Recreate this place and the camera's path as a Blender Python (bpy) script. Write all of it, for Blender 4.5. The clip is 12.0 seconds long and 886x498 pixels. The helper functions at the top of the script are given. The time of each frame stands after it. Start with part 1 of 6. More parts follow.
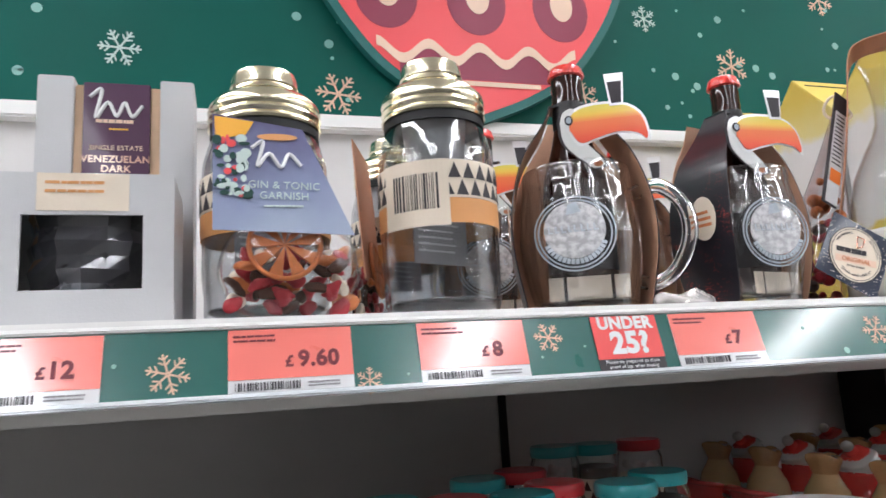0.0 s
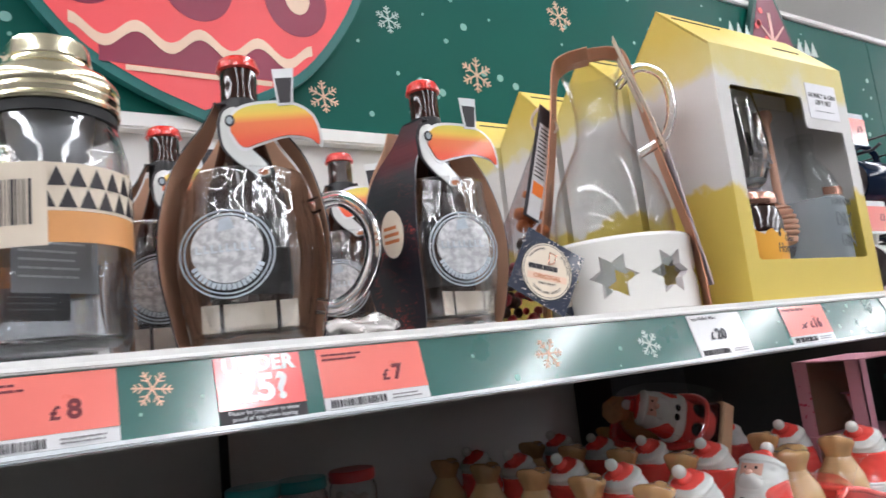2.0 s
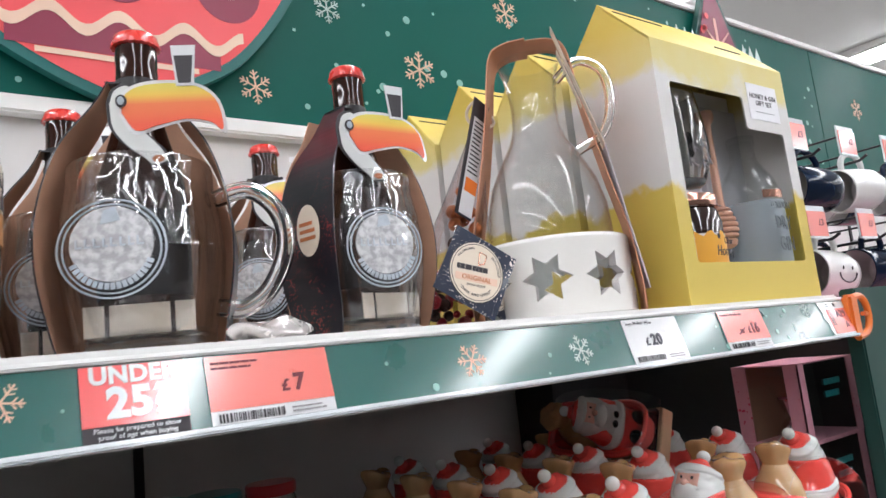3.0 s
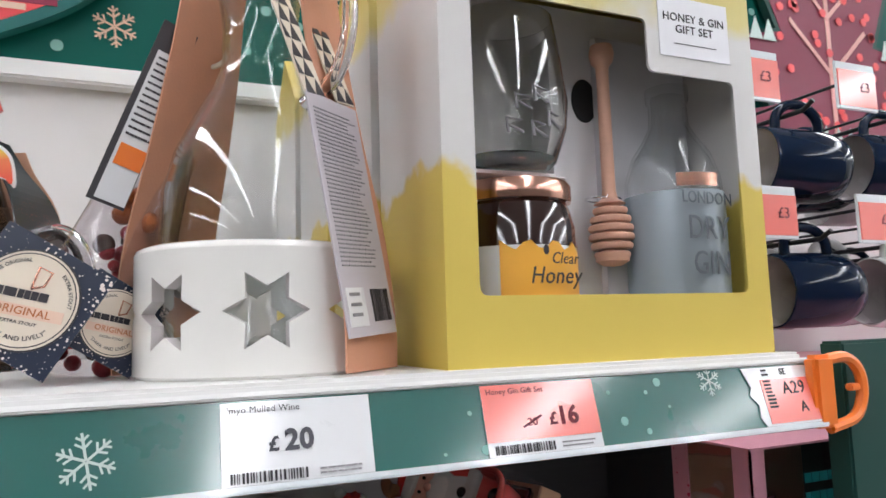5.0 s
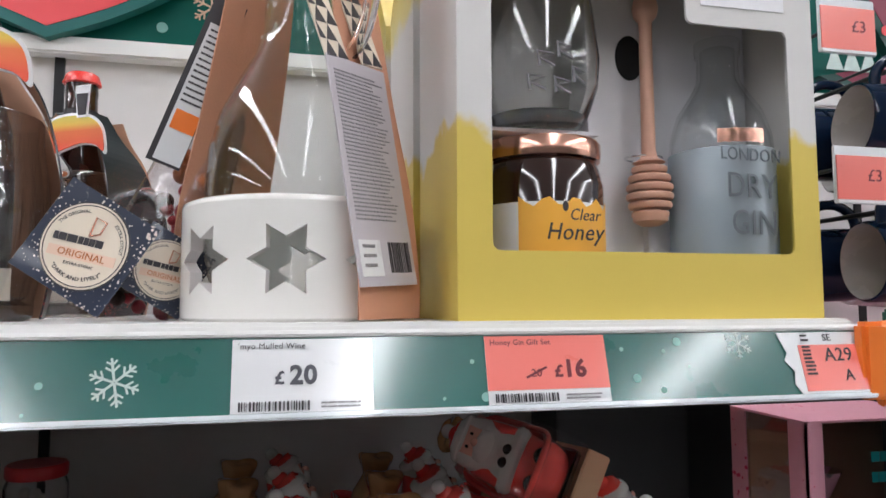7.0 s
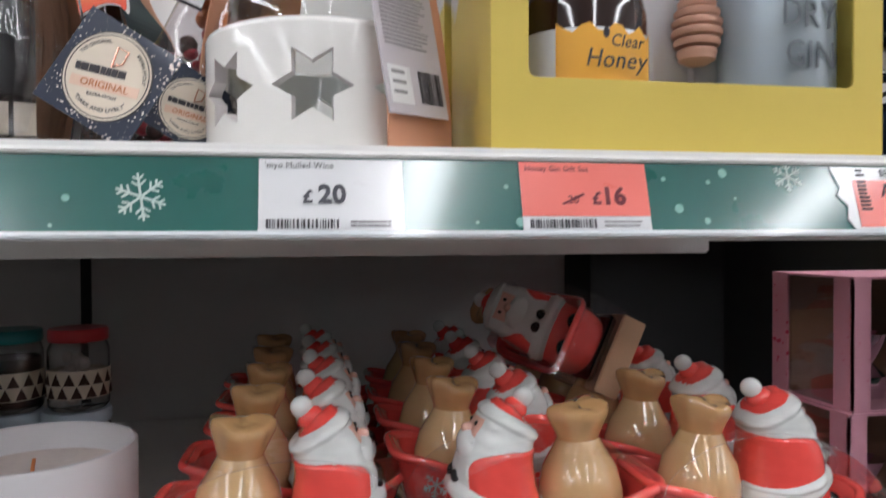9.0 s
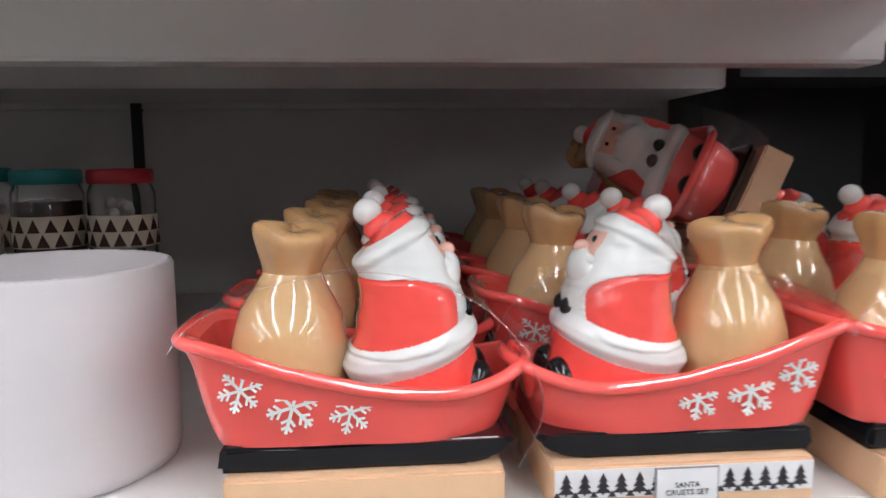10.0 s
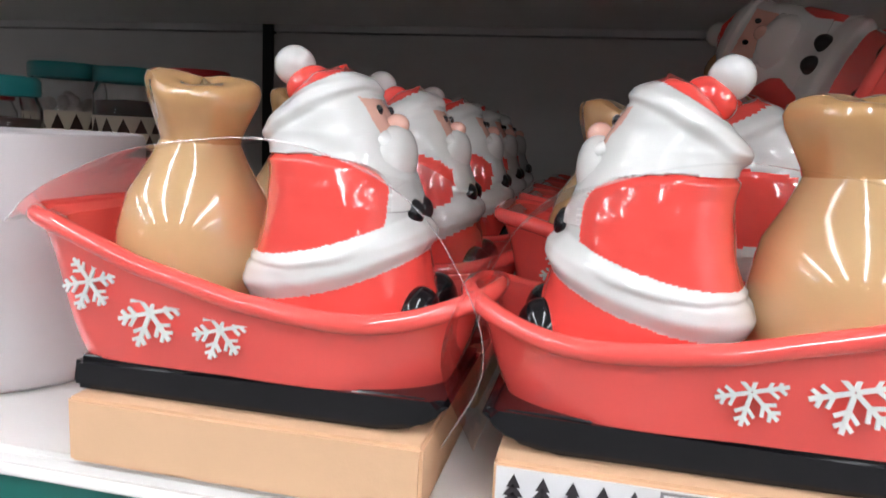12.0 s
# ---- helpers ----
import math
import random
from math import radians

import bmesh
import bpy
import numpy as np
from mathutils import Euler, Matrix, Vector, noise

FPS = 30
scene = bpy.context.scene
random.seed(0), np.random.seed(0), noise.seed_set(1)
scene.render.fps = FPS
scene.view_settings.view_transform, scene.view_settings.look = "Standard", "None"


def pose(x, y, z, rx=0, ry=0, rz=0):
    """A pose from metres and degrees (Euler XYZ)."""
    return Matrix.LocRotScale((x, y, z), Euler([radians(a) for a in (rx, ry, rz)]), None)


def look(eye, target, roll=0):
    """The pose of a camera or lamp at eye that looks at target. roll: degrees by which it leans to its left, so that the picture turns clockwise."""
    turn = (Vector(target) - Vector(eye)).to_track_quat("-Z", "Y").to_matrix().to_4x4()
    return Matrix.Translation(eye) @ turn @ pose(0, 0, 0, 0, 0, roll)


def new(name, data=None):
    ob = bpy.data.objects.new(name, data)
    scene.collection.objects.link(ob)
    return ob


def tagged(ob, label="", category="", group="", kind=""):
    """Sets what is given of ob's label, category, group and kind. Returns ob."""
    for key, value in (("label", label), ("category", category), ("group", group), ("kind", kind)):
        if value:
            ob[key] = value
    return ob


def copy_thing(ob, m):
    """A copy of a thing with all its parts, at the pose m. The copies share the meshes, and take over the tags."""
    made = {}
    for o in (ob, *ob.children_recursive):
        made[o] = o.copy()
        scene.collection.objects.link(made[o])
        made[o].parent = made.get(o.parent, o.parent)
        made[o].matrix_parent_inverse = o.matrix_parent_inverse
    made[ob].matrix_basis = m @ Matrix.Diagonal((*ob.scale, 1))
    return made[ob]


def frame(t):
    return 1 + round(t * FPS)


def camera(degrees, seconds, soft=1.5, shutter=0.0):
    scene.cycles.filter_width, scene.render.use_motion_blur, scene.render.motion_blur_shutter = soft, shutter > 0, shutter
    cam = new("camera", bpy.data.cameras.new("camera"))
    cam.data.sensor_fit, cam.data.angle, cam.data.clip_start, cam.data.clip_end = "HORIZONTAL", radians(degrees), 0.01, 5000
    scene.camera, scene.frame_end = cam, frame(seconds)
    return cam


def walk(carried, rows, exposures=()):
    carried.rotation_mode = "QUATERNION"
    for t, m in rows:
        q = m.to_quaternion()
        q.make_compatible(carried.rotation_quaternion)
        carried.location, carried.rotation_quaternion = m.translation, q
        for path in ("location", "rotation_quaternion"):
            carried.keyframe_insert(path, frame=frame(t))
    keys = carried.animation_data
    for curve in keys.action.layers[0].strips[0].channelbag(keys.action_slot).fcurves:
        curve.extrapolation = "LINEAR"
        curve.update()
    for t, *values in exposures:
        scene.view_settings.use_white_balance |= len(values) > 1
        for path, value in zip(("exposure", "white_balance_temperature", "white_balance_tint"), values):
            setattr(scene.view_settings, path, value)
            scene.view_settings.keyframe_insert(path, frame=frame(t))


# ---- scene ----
cam = camera(64.4, 12.0, shutter=0.4)
EXPOSURES = [(0, 0.32), (2.7, 0.34), (4.5, 0.24), (6.5, 0.14), (8.5, 0.05), (9.0, 0.05), (9.5, 0.32), (10, 0.68), (10.5, 0.9), (11.5, 0.85), (12, 0.8)]
PATH = [
    (0, (-0.1110, -0.4596, 1.3607), (0.454, 1.426, 1.712), -3.41),
    (0.5, (-0.0880, -0.4535, 1.3685), (0.562, 1.407, 1.710), -3.91),
    (1, (-0.0520, -0.4449, 1.3716), (0.758, 1.353, 1.708), -4.67),
    (1.5, (-0.0060, -0.4416, 1.3780), (0.932, 1.296, 1.694), -6.02),
    (2, (0.0270, -0.4339, 1.3810), (1.090, 1.232, 1.687), -6.26),
    (2.5, (0.0500, -0.4285, 1.3776), (1.198, 1.180, 1.686), -5.87),
    (2.7, (0.0560, -0.4252, 1.3760), (1.231, 1.166, 1.673), -6.06),
    (4.3, (0.3270, -0.3455, 1.4402), (1.367, 1.335, 1.747), -4.48),
    (4.5, (0.3960, -0.3461, 1.4290), (1.409, 1.351, 1.736), -1.89),
    (5, (0.5200, -0.3703, 1.4291), (1.305, 1.456, 1.652), -1.76),
    (5.5, (0.5350, -0.4224, 1.4348), (1.175, 1.455, 1.693), 0.25),
    (6, (0.5830, -0.4111, 1.4331), (1.131, 1.489, 1.730), 0.06),
    (6.5, (0.5830, -0.4001, 1.4254), (1.089, 1.516, 1.694), -0.48),
    (6.7, (0.5810, -0.4013, 1.4192), (1.054, 1.531, 1.621), -0.06),
    (8.3, (0.5890, -0.4087, 1.3891), (0.997, 1.547, 1.492), -0.53),
    (8.5, (0.5900, -0.3994, 1.3792), (1.008, 1.555, 1.439), -0.57),
    (9, (0.5850, -0.3861, 1.3526), (0.942, 1.582, 1.321), -0.26),
    (9.5, (0.5800, -0.3459, 1.3122), (0.875, 1.628, 1.176), -0.05),
    (10, (0.5840, -0.2827, 1.2736), (0.747, 1.695, 1.024), -0.49),
    (10.5, (0.6000, -0.2105, 1.2603), (0.633, 1.773, 1.007), -0.82),
    (11, (0.6260, -0.1714, 1.2450), (0.323, 1.781, 0.935), 1.21),
    (11.5, (0.6760, -0.1738, 1.2396), (0.243, 1.756, 0.939), 1.29),
    (12, (0.6810, -0.1785, 1.2290), (0.258, 1.750, 0.907), 2.76),
]
walk(cam, [(t, look(eye, target, roll)) for t, eye, target, roll in PATH], EXPOSURES)

# ---- world and light ----
world = bpy.data.worlds.new("world")
scene.world = world
world.use_nodes = True
world.node_tree.nodes["Background"].inputs[0].default_value = (0.8, 0.85, 0.9, 1)
world.node_tree.nodes["Background"].inputs[1].default_value = 0.15
LAMP = 14.5
CEIL = 3.2
DECK, LOW = 1.404, 1.113
BACK = 0.60


# ---- materials ----
def mat(name, color, rough=0.5, metal=0.0, vary=0.08, scale=40.0, bump=0.0, bscale=300.0, trans=0.0, ior=1.45, coat=0.0, emit=0.0, crough=0.06):
    m = bpy.data.materials.new(name)
    m.use_nodes = True
    nt = m.node_tree
    b = nt.nodes["Principled BSDF"]
    b.inputs["Roughness"].default_value = rough
    b.inputs["Metallic"].default_value = metal
    b.inputs["IOR"].default_value = ior
    b.inputs["Transmission Weight"].default_value = trans
    b.inputs["Coat Weight"].default_value = coat
    b.inputs["Coat Roughness"].default_value = crough
    b.inputs["Base Color"].default_value = (*color, 1)
    tc = nt.nodes.new("ShaderNodeTexCoord")
    if vary > 0:
        n1 = nt.nodes.new("ShaderNodeTexNoise")
        n1.inputs["Scale"].default_value = scale
        n1.inputs["Detail"].default_value = 6
        nt.links.new(tc.outputs["Object"], n1.inputs["Vector"])
        n2 = nt.nodes.new("ShaderNodeTexNoise")
        n2.inputs["Scale"].default_value = scale * 0.12
        nt.links.new(tc.outputs["Object"], n2.inputs["Vector"])
        add = nt.nodes.new("ShaderNodeMath")
        add.operation = "ADD"
        nt.links.new(n1.outputs["Fac"], add.inputs[0])
        nt.links.new(n2.outputs["Fac"], add.inputs[1])
        mr = nt.nodes.new("ShaderNodeMapRange")
        mr.inputs[1].default_value, mr.inputs[2].default_value = 0.6, 1.4
        mr.inputs[3].default_value, mr.inputs[4].default_value = 1 - vary, 1 + vary
        nt.links.new(add.outputs[0], mr.inputs[0])
        hs = nt.nodes.new("ShaderNodeHueSaturation")
        hs.inputs["Color"].default_value = (*color, 1)
        nt.links.new(mr.outputs[0], hs.inputs["Value"])
        nt.links.new(hs.outputs[0], b.inputs["Base Color"])
        rr = nt.nodes.new("ShaderNodeMapRange")
        rr.inputs[1].default_value, rr.inputs[2].default_value = 0.3, 0.7
        rr.inputs[3].default_value, rr.inputs[4].default_value = rough * 0.85, min(1, rough * 1.2)
        nt.links.new(n1.outputs["Fac"], rr.inputs[0])
        nt.links.new(rr.outputs[0], b.inputs["Roughness"])
    if bump > 0:
        nb = nt.nodes.new("ShaderNodeTexNoise")
        nb.inputs["Scale"].default_value = bscale
        nb.inputs["Detail"].default_value = 4
        nt.links.new(tc.outputs["Object"], nb.inputs["Vector"])
        bp = nt.nodes.new("ShaderNodeBump")
        bp.inputs["Strength"].default_value = bump
        bp.inputs["Distance"].default_value = 0.002
        nt.links.new(nb.outputs["Fac"], bp.inputs["Height"])
        nt.links.new(bp.outputs[0], b.inputs["Normal"])
    if emit > 0:
        b.inputs["Emission Color"].default_value = (0.95, 0.968, 1.03, 1)
        b.inputs["Emission Strength"].default_value = emit
    return m


def film_mat(name, tint=(1, 1, 1), gloss=0.07, rough=0.08, bump=0.3, bscale=25, fres=0.3, milk=0.0, facing=0.0):
    """Thin clear plastic: mostly see-through, with a glossy skin and creases."""
    m = bpy.data.materials.new(name)
    m.use_nodes = True
    nt = m.node_tree
    nt.nodes.remove(nt.nodes["Principled BSDF"])
    out = nt.nodes["Material Output"]
    tr = nt.nodes.new("ShaderNodeBsdfTransparent")
    tr.inputs[0].default_value = (*tint, 1)
    gl = nt.nodes.new("ShaderNodeBsdfGlossy")
    gl.inputs["Roughness"].default_value = rough
    fr = nt.nodes.new("ShaderNodeFresnel")
    fr.inputs[0].default_value = 1.4
    mul = nt.nodes.new("ShaderNodeMath")
    mul.operation = "MULTIPLY_ADD"
    mul.inputs[1].default_value, mul.inputs[2].default_value = fres, gloss
    mul.use_clamp = True
    mix = nt.nodes.new("ShaderNodeMixShader")
    tc = nt.nodes.new("ShaderNodeTexCoord")
    nb = nt.nodes.new("ShaderNodeTexNoise")
    nb.inputs["Scale"].default_value = bscale
    nt.links.new(tc.outputs["Object"], nb.inputs["Vector"])
    bp = nt.nodes.new("ShaderNodeBump")
    bp.inputs["Strength"].default_value = bump
    bp.inputs["Distance"].default_value = 0.01
    nt.links.new(nb.outputs["Fac"], bp.inputs["Height"])
    nt.links.new(bp.outputs[0], gl.inputs["Normal"])
    nt.links.new(fr.outputs[0], mul.inputs[0])
    if facing > 0:
        lw, pw = nt.nodes.new("ShaderNodeLayerWeight"), nt.nodes.new("ShaderNodeMath")
        pw.operation = "POWER"
        pw.inputs[1].default_value = facing
        nt.links.new(lw.outputs["Facing"], pw.inputs[0])
        nt.links.new(pw.outputs[0], mul.inputs[0])
    nt.links.new(mul.outputs[0], mix.inputs[0])
    nt.links.new(tr.outputs[0], mix.inputs[1])
    nt.links.new(gl.outputs[0], mix.inputs[2])
    if milk > 0:
        df = nt.nodes.new("ShaderNodeBsdfDiffuse")
        df.inputs[0].default_value = (*tint, 1)
        m2 = nt.nodes.new("ShaderNodeMixShader")
        m2.inputs[0].default_value = milk
        nt.links.new(mix.outputs[0], m2.inputs[1])
        nt.links.new(df.outputs[0], m2.inputs[2])
        mix = m2
    nt.links.new(mix.outputs[0], out.inputs[0])
    return m


def ramp_mat(name, stops, axis, lo, hi, rough=0.45, wob=0.0, coat=0.0, wscale=40, hard=True):
    """A print whose colour changes along one object axis from lo to hi."""
    m = mat(name, stops[0][1], rough, vary=0, coat=coat)
    nt = m.node_tree
    b = nt.nodes["Principled BSDF"]
    tc = nt.nodes["Texture Coordinate"]
    sp = nt.nodes.new("ShaderNodeSeparateXYZ")
    nt.links.new(tc.outputs["Object"], sp.inputs[0])
    ns = nt.nodes.new("ShaderNodeTexNoise")
    ns.inputs["Scale"].default_value = wscale
    ns.inputs["Detail"].default_value = 5
    nt.links.new(tc.outputs["Object"], ns.inputs["Vector"])
    ma = nt.nodes.new("ShaderNodeMath")
    ma.operation = "MULTIPLY_ADD"
    ma.inputs[1].default_value = wob
    nt.links.new(ns.outputs["Fac"], ma.inputs[0])
    nt.links.new(sp.outputs["XYZ".index(axis)], ma.inputs[2])
    mr = nt.nodes.new("ShaderNodeMapRange")
    mr.inputs[1].default_value, mr.inputs[2].default_value = lo + wob / 2, hi + wob / 2
    nt.links.new(ma.outputs[0], mr.inputs[0])
    cr = nt.nodes.new("ShaderNodeValToRGB")
    els = cr.color_ramp.elements
    els[0].position, els[0].color = stops[0][0], (*stops[0][1], 1)
    els[1].position, els[1].color = stops[1][0], (*stops[1][1], 1)
    for p, c in stops[2:]:
        e = els.new(p)
        e.color = (*c, 1)
    nt.links.new(mr.outputs[0], cr.inputs[0])
    nt.links.new(cr.outputs[0], b.inputs["Base Color"])
    return m


def speckle_mat(name, base, dots, amount=0.62, scale=420, rough=0.35, coat=0.3, lo=None, hi=None):
    """Dark print with fine glitter dots, denser between two heights."""
    m = mat(name, base, rough, vary=0, coat=coat)
    nt = m.node_tree
    b = nt.nodes["Principled BSDF"]
    tc = nt.nodes["Texture Coordinate"]
    vo = nt.nodes.new("ShaderNodeTexVoronoi")
    vo.inputs["Scale"].default_value = scale
    nt.links.new(tc.outputs["Object"], vo.inputs["Vector"])
    ns = nt.nodes.new("ShaderNodeTexNoise")
    ns.inputs["Scale"].default_value = scale * 0.1
    nt.links.new(tc.outputs["Object"], ns.inputs["Vector"])
    mu = nt.nodes.new("ShaderNodeMath")
    mu.operation = "SUBTRACT"
    nt.links.new(ns.outputs["Fac"], mu.inputs[0])
    nt.links.new(vo.outputs["Distance"], mu.inputs[1])
    cr = nt.nodes.new("ShaderNodeMapRange")
    cr.inputs[1].default_value, cr.inputs[2].default_value = amount - 0.35, amount - 0.3
    nt.links.new(mu.outputs[0], cr.inputs[0])
    last = cr.outputs[0]
    if lo is not None:
        sp = nt.nodes.new("ShaderNodeSeparateXYZ")
        nt.links.new(tc.outputs["Object"], sp.inputs[0])
        mz = nt.nodes.new("ShaderNodeMapRange")
        mz.inputs[1].default_value, mz.inputs[2].default_value = lo, hi
        mz.inputs[3].default_value, mz.inputs[4].default_value = 1, 0
        nt.links.new(sp.outputs[2], mz.inputs[0])
        mm = nt.nodes.new("ShaderNodeMath")
        mm.operation = "MULTIPLY"
        nt.links.new(last, mm.inputs[0])
        nt.links.new(mz.outputs[0], mm.inputs[1])
        last = mm.outputs[0]
    mx = nt.nodes.new("ShaderNodeMix")
    mx.data_type = "RGBA"
    mx.inputs[6].default_value = (*base, 1)
    mx.inputs[7].default_value = (*dots, 1)
    nt.links.new(last, mx.inputs[0])
    nt.links.new(mx.outputs[2], b.inputs["Base Color"])
    return m


M_WHITE = mat("white_enamel", (0.78, 0.77, 0.75), 0.35, vary=0.04, scale=12)
M_SHELF = mat("white_shelf_steel", (0.74, 0.73, 0.71), 0.38, vary=0.06, scale=25, bump=0.05)
M_PANEL = mat("back_panel_white", (0.66, 0.64, 0.63), 0.55, vary=0.05, scale=8, bump=0.06, bscale=120)
M_GREEN = mat("green_board", (0.002, 0.092, 0.072), 0.5, vary=0.12, scale=4, ior=1.25)
M_STRIP = mat("teal_ticket_strip", (0.004, 0.11, 0.092), 0.3, vary=0.06, scale=20, coat=1.0, crough=0.13)
M_DKGREEN = mat("dark_green_board", (0.01, 0.055, 0.045), 0.5, vary=0.1, scale=6)
M_CORAL = mat("coral_ticket", (0.90, 0.2, 0.16), 0.3, vary=0.03, scale=30, coat=1.0, crough=0.13)
M_TICKET = mat("white_ticket", (0.75, 0.75, 0.76), 0.3, vary=0.03, scale=30, coat=0.8, crough=0.13)
M_INK = mat("dark_ink", (0.035, 0.03, 0.035), 0.5, vary=0)
M_MAROON = mat("maroon_ink", (0.16, 0.02, 0.03), 0.45, vary=0)
M_GREYINK = mat("grey_ink", (0.25, 0.24, 0.25), 0.5, vary=0)
M_REDINK = mat("red_panel", (0.84, 0.09, 0.085), 0.3, vary=0.03, coat=1.0, crough=0.13)
M_FLAKE = mat("pale_flake", (0.55, 0.66, 0.62), 0.4, vary=0.1, scale=80)
M_GLIT = mat("rose_glitter_flake", (0.75, 0.5, 0.36), 0.35, vary=0.25, scale=300)
M_DOT = mat("pale_teal_dot", (0.22, 0.45, 0.4), 0.4, vary=0.1)
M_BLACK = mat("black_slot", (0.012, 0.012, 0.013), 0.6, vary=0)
M_CEIL = mat("ceiling_white", (0.72, 0.71, 0.69), 0.8, vary=0.04, scale=3, bump=0.1)
# Floor out of view, set darker than pale vinyl to weaken upward bounce.
M_FLOOR = mat("darkened_vinyl_floor", (0.17, 0.163, 0.155), 0.35, vary=0.1, scale=6)
# Unseen walls, coloured dark so little light bounces into the lower shelf.
M_LOWBOUNCE = mat("low_bounce_wall", (0.12, 0.114, 0.108), 0.7, vary=0.15, scale=2)
M_LAMP = mat("lamp_diffuser", (0.9, 0.9, 0.9), 0.5, vary=0, emit=LAMP)
M_ORN_RED = mat("bauble_coral", (0.82, 0.09, 0.10), 0.45, vary=0.04, scale=6)
M_ORN_DARK = mat("bauble_berry", (0.26, 0.028, 0.065), 0.45, vary=0.05, scale=8)
M_ORN_CREAM = mat("bauble_cream", (0.78, 0.55, 0.42), 0.45, vary=0.05, scale=10)
M_ORN_EDGE = mat("bauble_teal_edge", (0.012, 0.13, 0.12), 0.45, vary=0.05)
M_TREE = mat("tree_berry", (0.22, 0.022, 0.055), 0.45, vary=0.05, scale=8)
M_PINKLINE = mat("tree_pink_line", (0.75, 0.38, 0.34), 0.45, vary=0.05)
M_GLASS = mat("clear_glass", (0.97, 0.98, 0.98), 0.015, trans=1.0, vary=0, ior=1.46)
M_THIN = film_mat("thin_clear_glass", (0.97, 0.98, 0.98), 0.025, 0.02, 0.03, 20, 0.75, 0.0, 3.5)
M_TANK = film_mat("moulded_tankard_glass", (0.98, 0.985, 0.99), 0.08, 0.03, 0.08, 40, 0.9, 0.0, 1.8)
for m in (M_STRIP, M_CORAL, M_TICKET, M_REDINK):
    m.node_tree.nodes["Principled BSDF"].inputs["Coat IOR"].default_value = 1.8
M_SMOKE = film_mat("pressed_jar_glass", (0.93, 0.94, 0.95), 0.06, 0.04, 0.12, 45, 0.8, 0.0, 2.2)
M_BROWNGLASS = mat("brown_bottle_glass", (0.03, 0.008, 0.005), 0.06, vary=0.1, coat=0.2)
M_CAP = mat("red_crown_cap", (0.72, 0.04, 0.03), 0.28, vary=0.05, coat=0.6)
M_GOLD = mat("polished_gold", (0.88, 0.81, 0.6), 0.2, metal=1.0, vary=0.05, bump=0.06, bscale=60)
M_ROSE = mat("rose_gold", (0.75, 0.42, 0.32), 0.2, metal=1.0, vary=0.05)
M_CHROME = mat("chrome", (0.8, 0.8, 0.82), 0.1, metal=1.0, vary=0.03)
M_KRAFT = mat("kraft_card", (0.6, 0.29, 0.18), 0.7, vary=0.07, scale=60, bump=0.12, bscale=500)
M_TAN = mat("tan_carton", (0.72, 0.46, 0.28), 0.6, vary=0.05, scale=60, bump=0.1, bscale=500)
M_ORANGEBAND = mat("copper_paper_band", (0.68, 0.32, 0.12), 0.5, vary=0.06, scale=60)
M_CREAM = mat("cream_paper", (0.74, 0.64, 0.52), 0.6, vary=0.05, scale=50, bump=0.05)
M_GREYCARD = mat("light_grey_card", (0.53, 0.53, 0.54), 0.6, vary=0.04, scale=40, bump=0.08, bscale=600)
M_LILAC = mat("lilac_grey_label", (0.5, 0.46, 0.49), 0.5, vary=0.05, scale=40)
M_PURPLE = mat("aubergine_sleeve", (0.06, 0.012, 0.05), 0.4, vary=0.08, coat=0.2)
M_WOOD = mat("pale_wood_print", (0.66, 0.45, 0.29), 0.5, vary=0.15, scale=60)
M_DIPPER = mat("beech_wood", (0.68, 0.39, 0.28), 0.55, vary=0.12, scale=70, bump=0.1)
M_CERAMIC = mat("white_glazed_ceramic", (0.8, 0.78, 0.74), 0.16, vary=0.02, scale=20, coat=0.6)
M_CERIN = mat("bare_ceramic_edge", (0.6, 0.56, 0.55), 0.5, vary=0.06)
M_HONEY = mat("dark_honey", (0.022, 0.007, 0.005), 0.12, vary=0.2, coat=1.0)
M_HONEYLBL = mat("amber_label", (0.85, 0.42, 0.05), 0.45, vary=0.05)
M_INNER = mat("white_inner_card", (0.82, 0.81, 0.83), 0.6, vary=0.04)
M_DKINNER = mat("grey_inner_card", (0.64, 0.63, 0.66), 0.6, vary=0.05)
M_BLACKCARD = speckle_mat("black_glitter_card", (0.012, 0.011, 0.016), (0.5, 0.06, 0.05), 0.66, 500, lo=0.06, hi=0.16)
M_NAVYTAG = speckle_mat("navy_starry_tag", (0.010, 0.017, 0.04), (0.7, 0.6, 0.55), 0.6, 420)
M_PATCH = mat("etched_badge", (0.42, 0.47, 0.52), 0.4, vary=0.2, scale=120)
M_SANTARED = mat("red_glaze", (0.88, 0.085, 0.07), 0.12, vary=0.05, scale=30, coat=1.0, bump=0.05, bscale=60)
M_SLEDRED = mat("coral_red_glaze", (0.9, 0.105, 0.09), 0.13, vary=0.05, scale=25, coat=1.0, bump=0.05, bscale=60)
M_SANTAWHITE = mat("white_glaze", (0.68, 0.69, 0.67), 0.2, vary=0.03, scale=40, coat=0.5, bump=0.06, bscale=90)
M_BLUSH = mat("blush_glaze", (0.78, 0.45, 0.36), 0.15, vary=0.06, coat=1.0)
M_BOOT = mat("black_glaze", (0.008, 0.008, 0.01), 0.12, vary=0.1, coat=0.2)
M_SACK = mat("tan_glaze", (0.6, 0.39, 0.19), 0.13, vary=0.1, scale=35, coat=1.0, bump=0.08, bscale=70)
M_SACKTOP = mat("brown_glaze", (0.52, 0.30, 0.13), 0.13, vary=0.15, scale=60, coat=1.0, bump=0.1, bscale=90)
